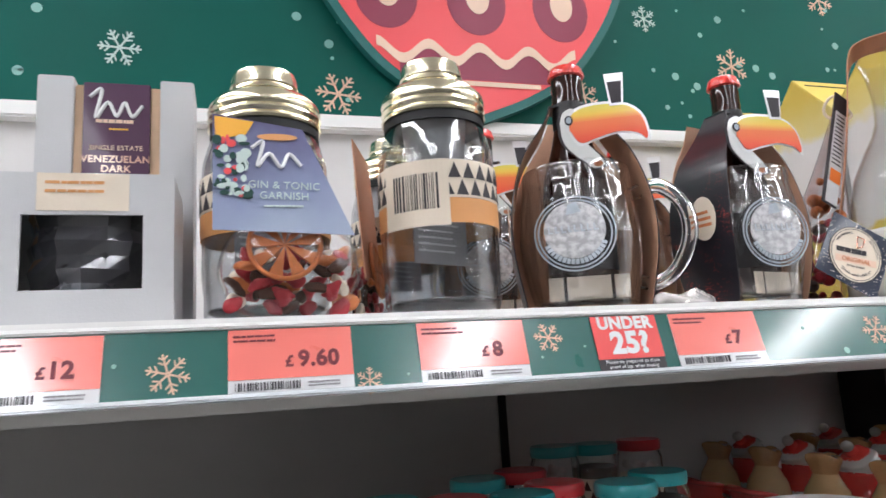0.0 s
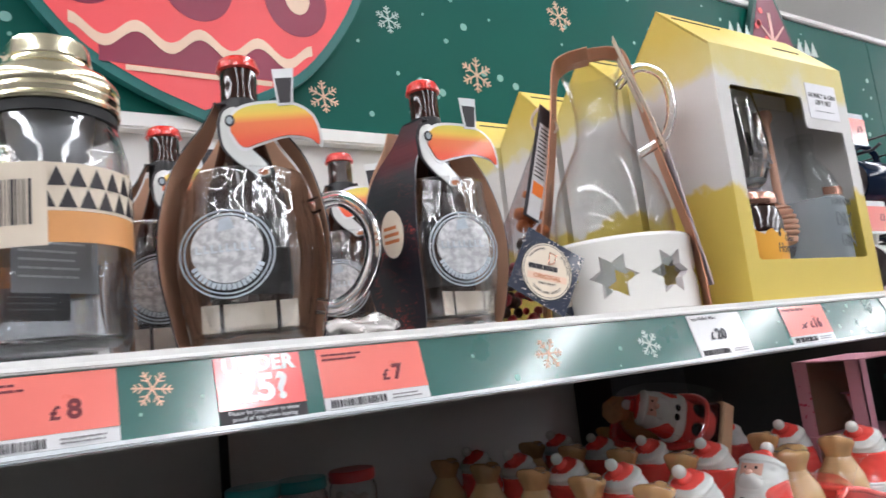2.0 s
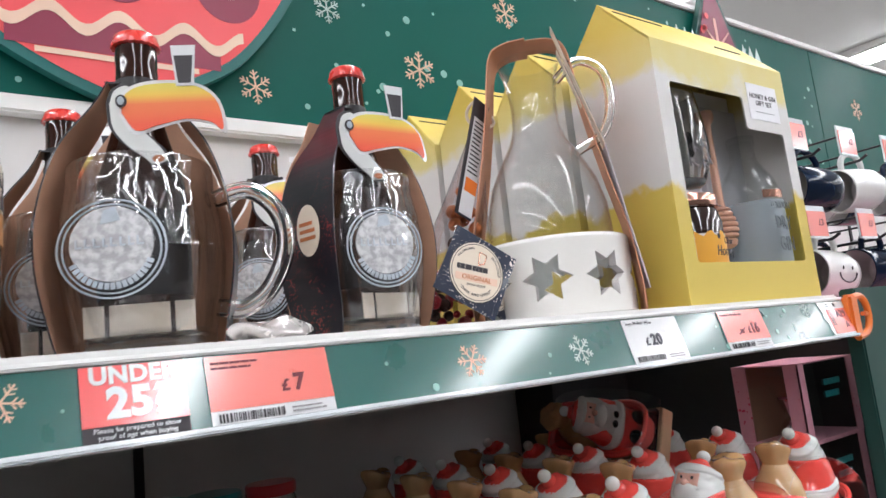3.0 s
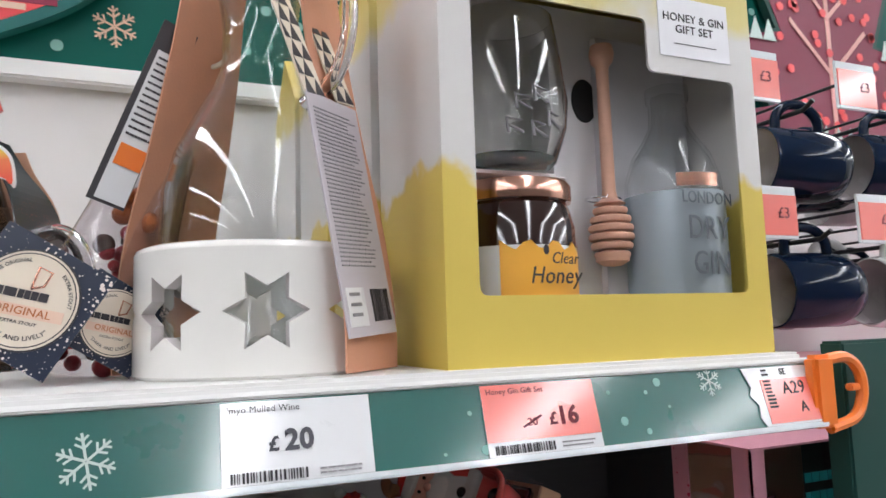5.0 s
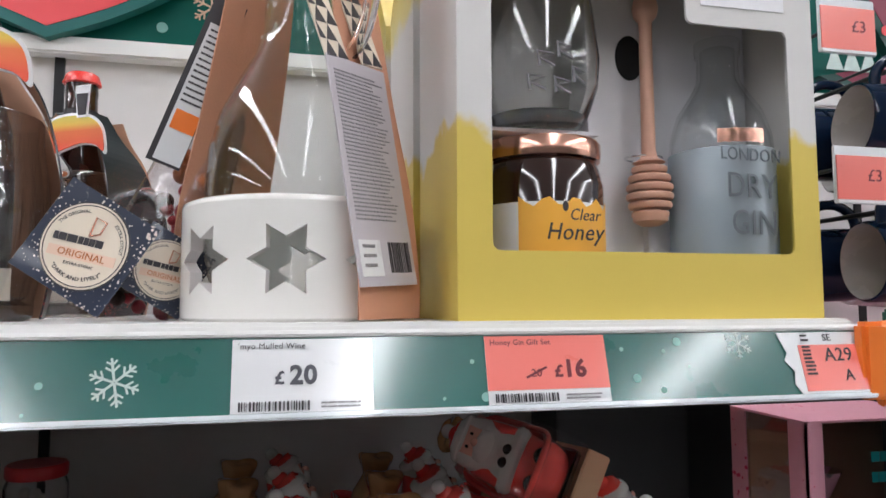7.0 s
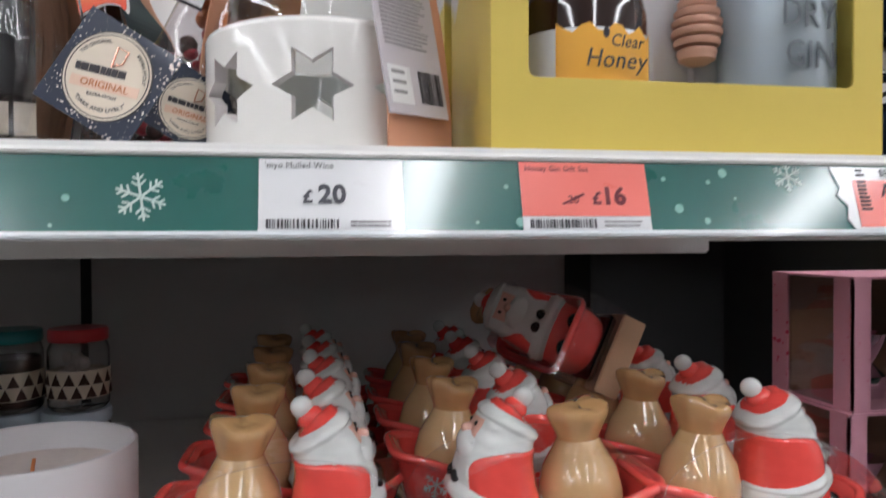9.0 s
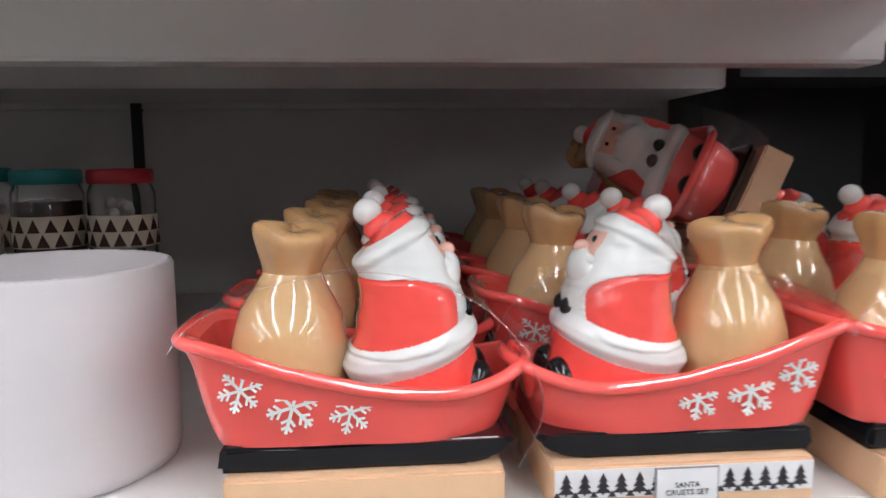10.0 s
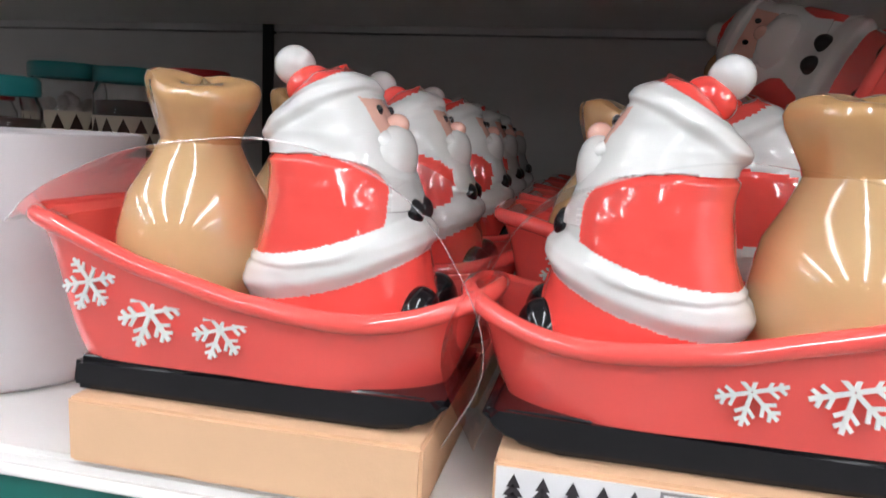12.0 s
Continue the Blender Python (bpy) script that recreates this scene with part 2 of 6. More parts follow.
M_WAX = mat("off_white_candle_vessel", (0.6, 0.57, 0.58), 0.5, vary=0.03, scale=20)
M_TEALLID = mat("teal_lid", (0.02, 0.32, 0.34), 0.3, vary=0.08, coat=0.5)
M_REDLID = mat("red_lid", (0.62, 0.03, 0.04), 0.3, vary=0.08, coat=0.5)
M_BLUELID = mat("pale_blue_lid", (0.5, 0.58, 0.66), 0.35, vary=0.05)
M_COCOA = mat("cocoa_powder", (0.06, 0.025, 0.016), 0.8, vary=0.2, scale=200)
M_MALLOW = mat("marshmallow", (0.72, 0.62, 0.58), 0.8, vary=0.1, scale=200)
M_NAVY = mat("navy_glaze", (0.005, 0.012, 0.03), 0.1, vary=0.1, ior=1.33)
M_MUGIN = mat("pale_grey_glaze", (0.55, 0.52, 0.51), 0.25, vary=0.04, coat=0.5)
M_ROD = mat("black_wire", (0.02, 0.02, 0.022), 0.35, vary=0.1)
M_ORANGE = mat("orange_plastic", (0.85, 0.2, 0.03), 0.3, vary=0.04, coat=0.3)
M_PINK = speckle_mat("pink_dotted_card", (0.72, 0.34, 0.42), (0.62, 0.05, 0.12), 0.72, 160, 0.5, 0.0)
M_PINKCARD = mat("pink_card", (0.74, 0.36, 0.43), 0.5, vary=0.05)
M_BROWNCARD = mat("brown_inner_card", (0.3, 0.17, 0.11), 0.6, vary=0.08)
M_YELLOWBOX = ramp_mat("yellow_dripped_white_card", [(0.0, (0.66, 0.5, 0.1)), (0.33, (0.66, 0.5, 0.1)), (0.35, (0.66, 0.64, 0.62)), (0.74, (0.66, 0.64, 0.62)), (0.80, (0.67, 0.58, 0.24)), (1.0, (0.66, 0.5, 0.1))], "Z", 0.0, 0.33, rough=0.5, wob=0.12, wscale=11)
M_BEAK = ramp_mat("beak_print", [(0.0, (0.85, 0.11, 0.05)), (0.55, (0.85, 0.2, 0.06)), (0.8, (0.85, 0.55, 0.08)), (1.0, (0.75, 0.6, 0.1))], "Z", 0.157, 0.184, rough=0.4, coat=0.3)
# Blue-violet print; the pale lower stop paints the card's glare into its colour.
M_CARDGLARE = ramp_mat("blue_violet_header_with_glare", [(0.0, (0.34, 0.4, 0.52)), (0.45, (0.24, 0.28, 0.44)), (1.0, (0.08, 0.06, 0.16))], "Z", 0.05, 0.15, rough=0.35, wob=0.08, coat=0.6, wscale=20)
M_BERRY = mat("dried_berry", (0.35, 0.02, 0.03), 0.45, vary=0.3, scale=200)
M_PEEL = mat("dried_orange_slice", (0.52, 0.16, 0.05), 0.5, vary=0.25, scale=150)
M_FOIL = mat("crumpled_foil", (0.7, 0.66, 0.64), 0.25, metal=0.6, vary=0.2, scale=90)
M_FILM = film_mat("clear_film", gloss=0.04, rough=0.1, fres=0.5)
M_PANE = film_mat("clear_window_pane", gloss=0.02, rough=0.04, bump=0.08, bscale=10)
M_HAZE = film_mat("milky_sleeve", (0.86, 0.84, 0.86), 0.06, 0.12)
M_CRYSTAL = mat("cut_crystal", (0.05, 0.05, 0.06), 0.12, vary=0.3, scale=60, metal=0.35, coat=1.0, bump=0.25, bscale=70)


# ---- building helpers ----
def part(name, bm, material, parent=None, label="", smooth=False):
    me = bpy.data.meshes.new(name)
    bm.to_mesh(me)
    bm.free()
    for m in material if isinstance(material, (list, tuple)) else [material]:
        me.materials.append(m)
    if smooth:
        for p in me.polygons:
            p.use_smooth = True
        me.set_sharp_from_angle(angle=radians(42))
    ob = new(name, me)
    if parent is not None:
        ob.parent = parent
    if label:
        ob["label"] = label
    if name in PRINTS:
        ob["kind"] = "stuff"
    return ob


PRINTS = {"barcode", "fir_print", "triangle_print", "small_print", "label_lines", "title", "footer", "ring_print", "name_print", "ribbon_bars", "label_word", "headline", "price", "code", "flavour", "badge_print", "leaf_print", "sticker_lines", "trunk_print", "print", "snowflake"}


def thing(name, m, label, category, group="", kind=""):
    ob = new(name)
    ob.empty_display_size = 0.02
    ob.matrix_basis = m
    return tagged(ob, label, category, group, kind)


def box(bm, x0, x1, y0, y1, z0, z1, bevel=0.0, mi=0):
    g = bmesh.ops.create_cube(bm, size=1.0, matrix=Matrix.LocRotScale(((x0 + x1) / 2, (y0 + y1) / 2, (z0 + z1) / 2), None, (x1 - x0, y1 - y0, z1 - z0)))
    vs = g["verts"]
    if bevel > 0:
        es = list({e for v in vs for e in v.link_edges})
        r = bmesh.ops.bevel(bm, geom=es, offset=bevel, segments=2, affect="EDGES", clamp_overlap=True)
    for f in {f for v in bm.verts for f in v.link_faces} if mi else ():
        f.material_index = mi
    return bm


def boxed(x0, x1, y0, y1, z0, z1, bevel=0.0):
    return box(bmesh.new(), x0, x1, y0, y1, z0, z1, bevel)


def lathe(profile, segs=48, bm=None, m=None, mi=0, wave=None):
    """A turned body: profile of (radius, height) from one end to the other, closed where the radius is 0."""
    bm = bm or bmesh.new()
    m = m or Matrix()
    rings = []
    for r, z in profile:
        if r < 1e-6:
            rings.append([bm.verts.new(m @ Vector((0, 0, z)))])
        else:
            ring = []
            for i in range(segs):
                a = 2 * math.pi * i / segs
                k = r * (1 + (wave(a, z) if wave else 0))
                ring.append(bm.verts.new(m @ Vector((k * math.cos(a), k * math.sin(a), z))))
            rings.append(ring)
    for a, b in zip(rings, rings[1:]):
        for i in range(segs):
            j = (i + 1) % segs
            if len(a) == 1 and len(b) == 1:
                continue
            if len(a) == 1:
                f = bm.faces.new((a[0], b[j], b[i]))
            elif len(b) == 1:
                f = bm.faces.new((a[i], a[j], b[0]))
            else:
                f = bm.faces.new((a[i], a[j], b[j], b[i]))
            f.material_index = mi
    return bm


def prism(points, z0, z1, bm=None, m=None, mi=0):
    """A flat outline (x, y) given thickness from z0 to z1, laid out by the matrix m."""
    bm = bm or bmesh.new()
    m = m or Matrix()
    lo = [bm.verts.new(m @ Vector((x, y, z0))) for x, y in points]
    hi = [bm.verts.new(m @ Vector((x, y, z1))) for x, y in points]
    n = len(points)
    fs = [bm.faces.new(hi), bm.faces.new(lo[::-1])]
    for i in range(n):
        fs.append(bm.faces.new((lo[i], lo[(i + 1) % n], hi[(i + 1) % n], hi[i])))
    for f in fs:
        f.material_index = mi
    return bm


def tube(points, r, bm=None, segs=10, closed=False, mi=0):
    """A round bar along points; r may be one radius or one for each point."""
    bm = bm or bmesh.new()
    pts = [Vector(p) for p in points]
    n = len(pts)
    rings = []
    up = None
    for i, p in enumerate(pts):
        d = (pts[(i + 1) % n] - pts[i - 1]) if closed else (pts[min(i + 1, n - 1)] - pts[max(i - 1, 0)])
        d.normalize()
        if up is None:
            up = Vector((0, 0, 1)) if abs(d.z) < 0.9 else Vector((0, 1, 0))
        s = d.cross(up).normalized()
        up = s.cross(d).normalized()
        k = r[i] if isinstance(r, (list, tuple)) else r
        rings.append([bm.verts.new(p + k * (math.cos(a) * s + math.sin(a) * up)) for a in (2 * math.pi * q / segs for q in range(segs))])
    for i in range(n if closed else n - 1):
        a, b = rings[i], rings[(i + 1) % n]
        for q in range(segs):
            f = bm.faces.new((a[q], a[(q + 1) % segs], b[(q + 1) % segs], b[q]))
            f.material_index = mi
    if not closed:
        bm.faces.new(rings[0][::-1]).material_index = mi
        bm.faces.new(rings[-1]).material_index = mi
    return bm


def blob(bm, c, r, ry=0.0, mi=0, u=20, v=14, rz=0.0):
    g = bmesh.ops.create_uvsphere(bm, u_segments=u, v_segments=v, radius=1.0, matrix=pose(*c, 0, ry, rz) @ Matrix.Diagonal((*r, 1)))
    for f in {f for w in g["verts"] for f in w.link_faces}:
        f.material_index = mi
        f.smooth = True
    return bm


def ring(bm, c, ra, rb, minor, ry=0.0, mi=0, seg=36, squash=1.0):
    m = pose(*c, 0, ry, 0)
    pts = [m @ Vector((ra * math.cos(a), rb * math.sin(a), 0)) for a in (2 * math.pi * i / seg for i in range(seg))]
    return tube(pts, minor, bm, 12, True, mi)


def spline(keys, n):
    """Points on a smooth curve through the keys."""
    out = []
    k = [Vector(p) for p in keys]
    k = [2 * k[0] - k[1]] + k + [2 * k[-1] - k[-2]]
    for i in range(1, len(k) - 2):
        for j in range(n):
            t = j / n
            a, b, c, d = k[i - 1], k[i], k[i + 1], k[i + 2]
            out.append(0.5 * (2 * b + (c - a) * t + (2 * a - 5 * b + 4 * c - d) * t * t + (3 * b - a - 3 * c + d) * t ** 3))
    out.append(k[-2])
    return out


def flake(bm, m, r, thick=0.0006, mi=0, w=0.09):
    """A six-armed snowflake with side twigs, in the plane of m."""
    def bar(a, b, half):
        d = (b - a).normalized()
        s = Vector((-d.y, d.x)) * half
        prism([a - s, b - s, b + s, a + s], 0, thick, bm, m, mi)
    for k in range(6):
        a = math.pi / 3 * k + 0.26
        d = Vector((math.cos(a), math.sin(a)))
        bar(d * 0.02 * r, d * r, w * r * 0.6)
        for f, l in ((0.45, 0.34), (0.72, 0.26)):
            for s in (-1, 1):
                e = Vector((math.cos(a + s * 0.9), math.sin(a + s * 0.9)))
                bar(d * f * r, d * f * r + e * l * r, w * r * 0.5)
    return bm


def writing(name, body, size, material, parent, m, label="", depth=0.0002, align="CENTER", bold=0.0, shear=0.0):
    cu = bpy.data.curves.new(name, "FONT")
    cu.body, cu.size, cu.extrude, cu.align_x, cu.align_y, cu.shear = body, size, depth, align, "CENTER", shear
    cu.resolution_u = 3
    cu.offset = bold * size
    cu.space_character = 1.05
    tmp = bpy.data.objects.new("tmp", cu)
    scene.collection.objects.link(tmp)
    bpy.context.view_layer.update()
    me = bpy.data.meshes.new_from_object(tmp.evaluated_get(bpy.context.evaluated_depsgraph_get()))
    bpy.data.objects.remove(tmp)
    bpy.data.curves.remove(cu)
    me.materials.clear()
    me.materials.append(material)
    ob = new(name, me)
    ob.parent = parent
    ob.matrix_basis = m
    if label:
        ob["label"] = label
    return ob


def bars(m, x0, x1, y, n, pitch, h, seed, thick=0.0003, bm=None):
    """Lines of writing too small to read, as broken bars."""
    rnd = random.Random(seed)
    bm = bm or bmesh.new()
    for i in range(n):
        x, yy = x0, y - i * pitch
        end = x0 + (x1 - x0) * rnd.uniform(0.75, 1.0)
        while x < end:
            w = min(rnd.uniform(0.06, 0.22) * (x1 - x0), end - x)
            prism([(x, yy), (x + w * 0.9, yy), (x + w * 0.9, yy + h), (x, yy + h)], 0, thick, bm, m)
            x += w
    return bm


def barcode(m, x0, x1, y0, y1, seed, thick=0.0003):
    rnd = random.Random(seed)
    bm = bmesh.new()
    x = x0
    while x < x1:
        w = rnd.choice((0.0004, 0.0007, 0.0011))
        prism([(x, y0), (x + w, y0), (x + w, y1), (x, y1)], 0, thick, bm, m)
        x += w + rnd.choice((0.0005, 0.0008, 0.0012))
    return bm


def rect(x0, x1, y0, y1):
    return [(x0, y0), (x1, y0), (x1, y1), (x0, y1)]


def disc(cx, cy, rx, ry, n=40):
    return [(cx + rx * math.cos(2 * math.pi * i / n), cy + ry * math.sin(2 * math.pi * i / n)) for i in range(n)]


def trees(m, x0, x1, y0, h, pitch, thick=0.0003, bm=None):
    """A row of small fir-tree shapes with triangles between them."""
    bm = bm or bmesh.new()
    n = int((x1 - x0) / pitch)
    for i in range(n):
        c = x0 + (i + 0.5) * pitch
        for k in range(3):
            w, b = pitch * (0.46 - 0.11 * k), y0 + h * 0.26 * k + h * 0.08
            prism([(c - w, b), (c + w, b), (c, b + h * 0.4)], 0, thick, bm, m)
        prism([(c - pitch * 0.05, y0), (c + pitch * 0.05, y0), (c + pitch * 0.05, y0 + h * 0.1), (c - pitch * 0.05, y0 + h * 0.1)], 0, thick, bm, m)
    return bm


def structure(name, bm, material, label, category, smooth=False):
    return tagged(part(name, bm, material, None, "", smooth), label, category, kind="structure")


FRONT = pose(0, 0, 0, 90, 0, 0)

# ---- the shop around ----
structure("floor", boxed(-6, 9, -6.4, 4, -0.1, 0.0), M_FLOOR, "vinyl shop floor, unseen, darkened to limit bounced light", "floor")
structure("ceiling", boxed(-6, 9, -6.4, 4, CEIL + 0.06, CEIL + 0.16), M_CEIL, "off-white shop ceiling", "ceiling")
structure("wall_west", boxed(-6.1, -6, -6.4, 4, 0, CEIL + 0.06), M_LOWBOUNCE, "unseen dark wall limiting bounced light", "wall")
structure("wall_east", boxed(9, 9.1, -6.4, 4, 0, CEIL + 0.06), M_CEIL, "plain pale shop wall", "wall")
structure("wall_north", boxed(-6, 9, 4, 4.1, 0, CEIL + 0.06), M_CEIL, "plain pale shop wall beyond the shelving", "wall")
# Added wall out of view; it closes the room and limits bounced light.
structure("wall_south", boxed(-6, 9, -6.5, -6.4, 0, CEIL + 0.06), M_LOWBOUNCE, "unseen dark wall across the aisle, limiting bounced light", "wall")

for k in range(-3, 4):
    x = 1.1 + 2.25 * k
    lamp = thing("ceiling_light", pose(x, -1.35, CEIL), "white fluorescent strip light under the ceiling", "light", "ceiling lights")
    part("housing", boxed(-0.13, 0.13, -4.55, 4.55, 0.0, 0.06, 0.01), M_WHITE, lamp)
    part("diffuser", boxed(-0.1, 0.1, -4.5, 4.5, -0.03, -0.002, 0.008), M_LAMP, lamp, "glowing white diffuser")

# back of the bay: white panels below, green board above
back = structure("wall_back", boxed(-3.0, 5.2, BACK + 0.02, BACK + 0.06, 0.0, 2.225), M_PANEL, "white steel back panel of the shelving", "wall")
for x0, x1 in ((-3.0, -0.963), (-0.957, 0.284), (0.294, 1.537), (1.547, 2.4), (2.41, 5.2)):
    part("panel", boxed(x0, x1, BACK + 0.006, BACK + 0.02, 1.0, 1.335), M_PANEL, back)
    part("panel", boxed(x0, x1, BACK + 0.006, BACK + 0.02, 1.338, 1.748), M_PANEL, back)
for x in (-0.96, 0.289, 1.542, 2.405):
    part("upright_slot", boxed(x - 0.006, x + 0.006, BACK + 0.001, BACK + 0.012, 1.0, 1.748), M_BLACK, back, "black slotted upright")
board = structure("wall_board", boxed(-3.0, 2.33, BACK - 0.006, BACK + 0.019, 1.772, 2.215), M_GREEN, "green header board printed with snowflakes", "wall")
part("panel", boxed(2.334, 5.2, BACK - 0.006, BACK + 0.019, 1.772, 2.215), M_GREEN, board)
structure("trim_board", boxed(-3.0, 5.2, BACK - 0.018, BACK + 0.018, 1.746, 1.77, 0.003), M_WHITE, "white trim rail under the green board", "trim")
structure("trim_board_top", boxed(-3.0, 5.2, BACK - 0.014, BACK + 0.05, 2.217, 2.235, 0.003), M_WHITE, "white capping rail over the green board", "trim")
fx = Matrix.Translation((0, BACK - 0.006, 0)) @ FRONT
for x, z, r, mm in ((-0.273, 1.862, 0.03, M_FLAKE), (0.047, 1.808, 0.036, M_GLIT), (0.482, 1.829, 0.028, M_GLIT), (0.802, 1.908, 0.036, M_GLIT), (1.037, 2.07, 0.034, M_GLIT), (0.62, 1.99, 0.026, M_FLAKE), (-0.05, 2.03, 0.03, M_FLAKE), (2.05, 2.0, 0.034, M_GLIT), (2.6, 2.05, 0.036, M_GLIT), (1.29, 1.88, 0.03, M_FLAKE)):
    part("snowflake", flake(bmesh.new(), fx @ pose(x, z, 0, 0, 0, random.uniform(0, 50)), r, 0.0012, w=0.075), mm, board)
dots = bmesh.new()
rnd = random.Random(4)
for k in range(150):
    r = rnd.choice((0.003, 0.004, 0.005, 0.0075))
    prism(disc(rnd.uniform(-0.9, 2.3), rnd.uniform(1.79, 2.2), r, r, 12), 0, 0.0008, dots, fx)
tagged(part("snow_dot", dots, M_DOT, board), kind="stuff")


# ---- art on the board ----
def drop_outline(s, n=60):
    """Bauble: a wide round top drawn down to a point."""
    keys = [(0.0, -0.258), (0.085, -0.222), (0.165, -0.17), (0.235, -0.08), (0.272, 0.0), (0.284, 0.09), (0.262, 0.17), (0.19, 0.235), (0.08, 0.262), (0.0, 0.266)]
    right = spline([(x * s, y * s, 0) for x, y in keys], 6)
    pts = [(p.x, p.y) for p in right]
    return pts + [(-x, y) for x, y in pts[-2:0:-1]]


orn = thing("bauble_sign", Matrix.Translation((0.281, BACK - 0.032, 2.03)) @ FRONT, "large coral and berry cut-out bauble sign on the green board", "sign")
part("edge_board", prism(drop_outline(1.045), -0.018, 0.0), M_ORN_EDGE, orn, "teal edge")
part("face", prism(drop_outline(0.985), 0.0002, 0.001), M_ORN_RED, orn)


def halfw(y):
    pts = drop_outline(0.985)
    best = min((p for p in pts if p[0] >= 0), key=lambda p: abs(p[1] - y))
    return best[0]


def band(y0, y1, wave0=0.0, wave1=0.0, n=48, per=0.088, shrink=0.0):
    lo, hi = [], []
    for i in range(n + 1):
        f = -1 + 2 * i / n
        x = f * (halfw((y0 + y1) / 2) - shrink)
        lo.append((x, y0 + wave0 * math.cos(2 * math.pi * x / per)))
        hi.append((x, y1 + wave1 * math.cos(2 * math.pi * x / per)))
    return lo + hi[::-1]


part("berry_band", prism(band(-0.196, -0.15, 0, 0.012, shrink=0.012), 0.0012, 0.0018), M_ORN_DARK, orn, "berry red band")
part("wavy_line", prism(band(-0.16, -0.143, 0.014, 0.014, shrink=0.0), 0.002, 0.0028), M_ORN_CREAM, orn, "cream wavy line")
part("cream_line", prism(band(-0.206, -0.198, shrink=0.006), 0.002, 0.0026), M_ORN_CREAM, orn, "cream line")
for x in (-0.155, 0.0, 0.155):
    part("berry_spot", prism(disc(x, -0.055, 0.052, 0.06), 0.0012, 0.0018), M_ORN_DARK, orn)
    part("cream_drop", prism(disc(x + 0.002, -0.047, 0.021, 0.03), 0.002, 0.0026), M_ORN_CREAM, orn)

tree = thing("tree_sign", Matrix.Translation((1.78, BACK - 0.03, 1.9)) @ FRONT, "berry red cut-out fir tree sign with pink dots", "sign")
tri = [(-0.30, -0.10), (-0.16, -0.07), (-0.24, 0.06), (-0.13, 0.08), (-0.18, 0.2), (-0.09, 0.215), (0.0, 0.42), (0.09, 0.215), (0.18, 0.2), (0.13, 0.08), (0.24, 0.06), (0.16, -0.07), (0.30, -0.10), (0.15, -0.16), (0.0, -0.14), (-0.15, -0.16)]
part("edge_board", prism([(x * 1.1, y * 1.06) for x, y in tri], -0.016, 0.0), M_DKGREEN, tree, "dark green edge")
part("face", prism(tri, 0.0002, 0.001), M_TREE, tree)
lines = bmesh.new()
prism(rect(-0.006, 0.006, -0.14, 0.3), 0.0012, 0.002, lines)
for y, l in ((0.0, 0.11), (0.12, 0.09), (0.21, 0.06)):
    for s in (-1, 1):
        prism([(0, y), (s * l, y + l * 0.95), (s * l * 0.95, y + l * 1.02), (0, y + 0.012)][:: s], 0.0022, 0.003, lines)
part("trunk_print", lines, M_PINKLINE, tree, "pink trunk and branch lines")
spots = bmesh.new()
rnd = random.Random(9)
for k in range(46):
    y = rnd.uniform(-0.1, 0.3)
    x = rnd.uniform(-1, 1) * max(0.02, 0.2 - 0.5 * max(0, y))
    prism(disc(x, y, 0.009, 0.009, 14), 0.0032, 0.004, spots)
tagged(part("spot", spots, M_ORN_RED, tree), kind="stuff")
for sx, sy in ((-0.20, 0.055), (-0.27, -0.095), (0.20, 0.055), (-0.15, 0.2), (0.15, 0.2), (0.24, -0.095), (0.0, -0.145)):
    zz = bmesh.new()
    for k in (-1, 0, 1):
        prism([(sx + k * 0.034 - 0.017, sy), (sx + k * 0.034 + 0.017, sy), (sx + k * 0.034, sy + 0.045)], 0.0042, 0.005, zz)
    part("snow_point", zz, M_FLAKE, tree, "white zigzag points")

# ---- the two shelves ----
XE = 0.962
shelf = structure("shelf_upper", boxed(-2.4, XE, 0.004, BACK, DECK - 0.014, DECK, 0.002), M_SHELF, "white steel shelf deck", "shelf")
part("front_lip", boxed(-2.4, XE, 0.006, 0.026, DECK - 0.054, DECK - 0.015, 0.002), M_SHELF, shelf)
part("cross_beam", boxed(-2.4, XE - 0.03, 0.19, 0.22, DECK - 0.066, DECK - 0.015, 0.002), M_SHELF, shelf)
part("rear_beam", boxed(-2.4, XE - 0.03, 0.42, BACK - 0.005, DECK - 0.06, DECK - 0.015, 0.002), M_SHELF, shelf)
low = structure("shelf_lower", boxed(-2.4, 1.3, 0.016, BACK, LOW - 0.014, LOW, 0.002), M_SHELF, "white steel lower shelf deck", "shelf")
structure("shelf_base", boxed(-2.4, 1.3, 0.1, BACK, 0.0, LOW - 0.3), M_DKGREEN, "dark plinth under the shelves", "shelf")


def rail(name, x0, x1, y, z, label):
    """Ticket rail, leaning back by 16 degrees; its own frame has x along and y up the face."""
    r = thing(name, pose(0, y, z, 74, 0, 0), label, "price rail", kind="structure")
    part("channel", boxed(x0, x1, -0.0235, 0.0235, -0.006, -0.0005, 0.001), M_WHITE, r)
    part("ticket_strip", boxed(x0, x1, -0.0205, 0.0205, -0.0004, 0.0004), M_STRIP, r, "teal strip printed with snowflakes")
    part("top_lip", boxed(x0, x1, 0.0208, 0.0245, -0.002, 0.003, 0.001), M_WHITE, r)
    part("bottom_lip", boxed(x0, x1, -0.0245, -0.0208, -0.002, 0.003, 0.001), M_PANE_EDGE, r, "clear plastic lip")
    return r


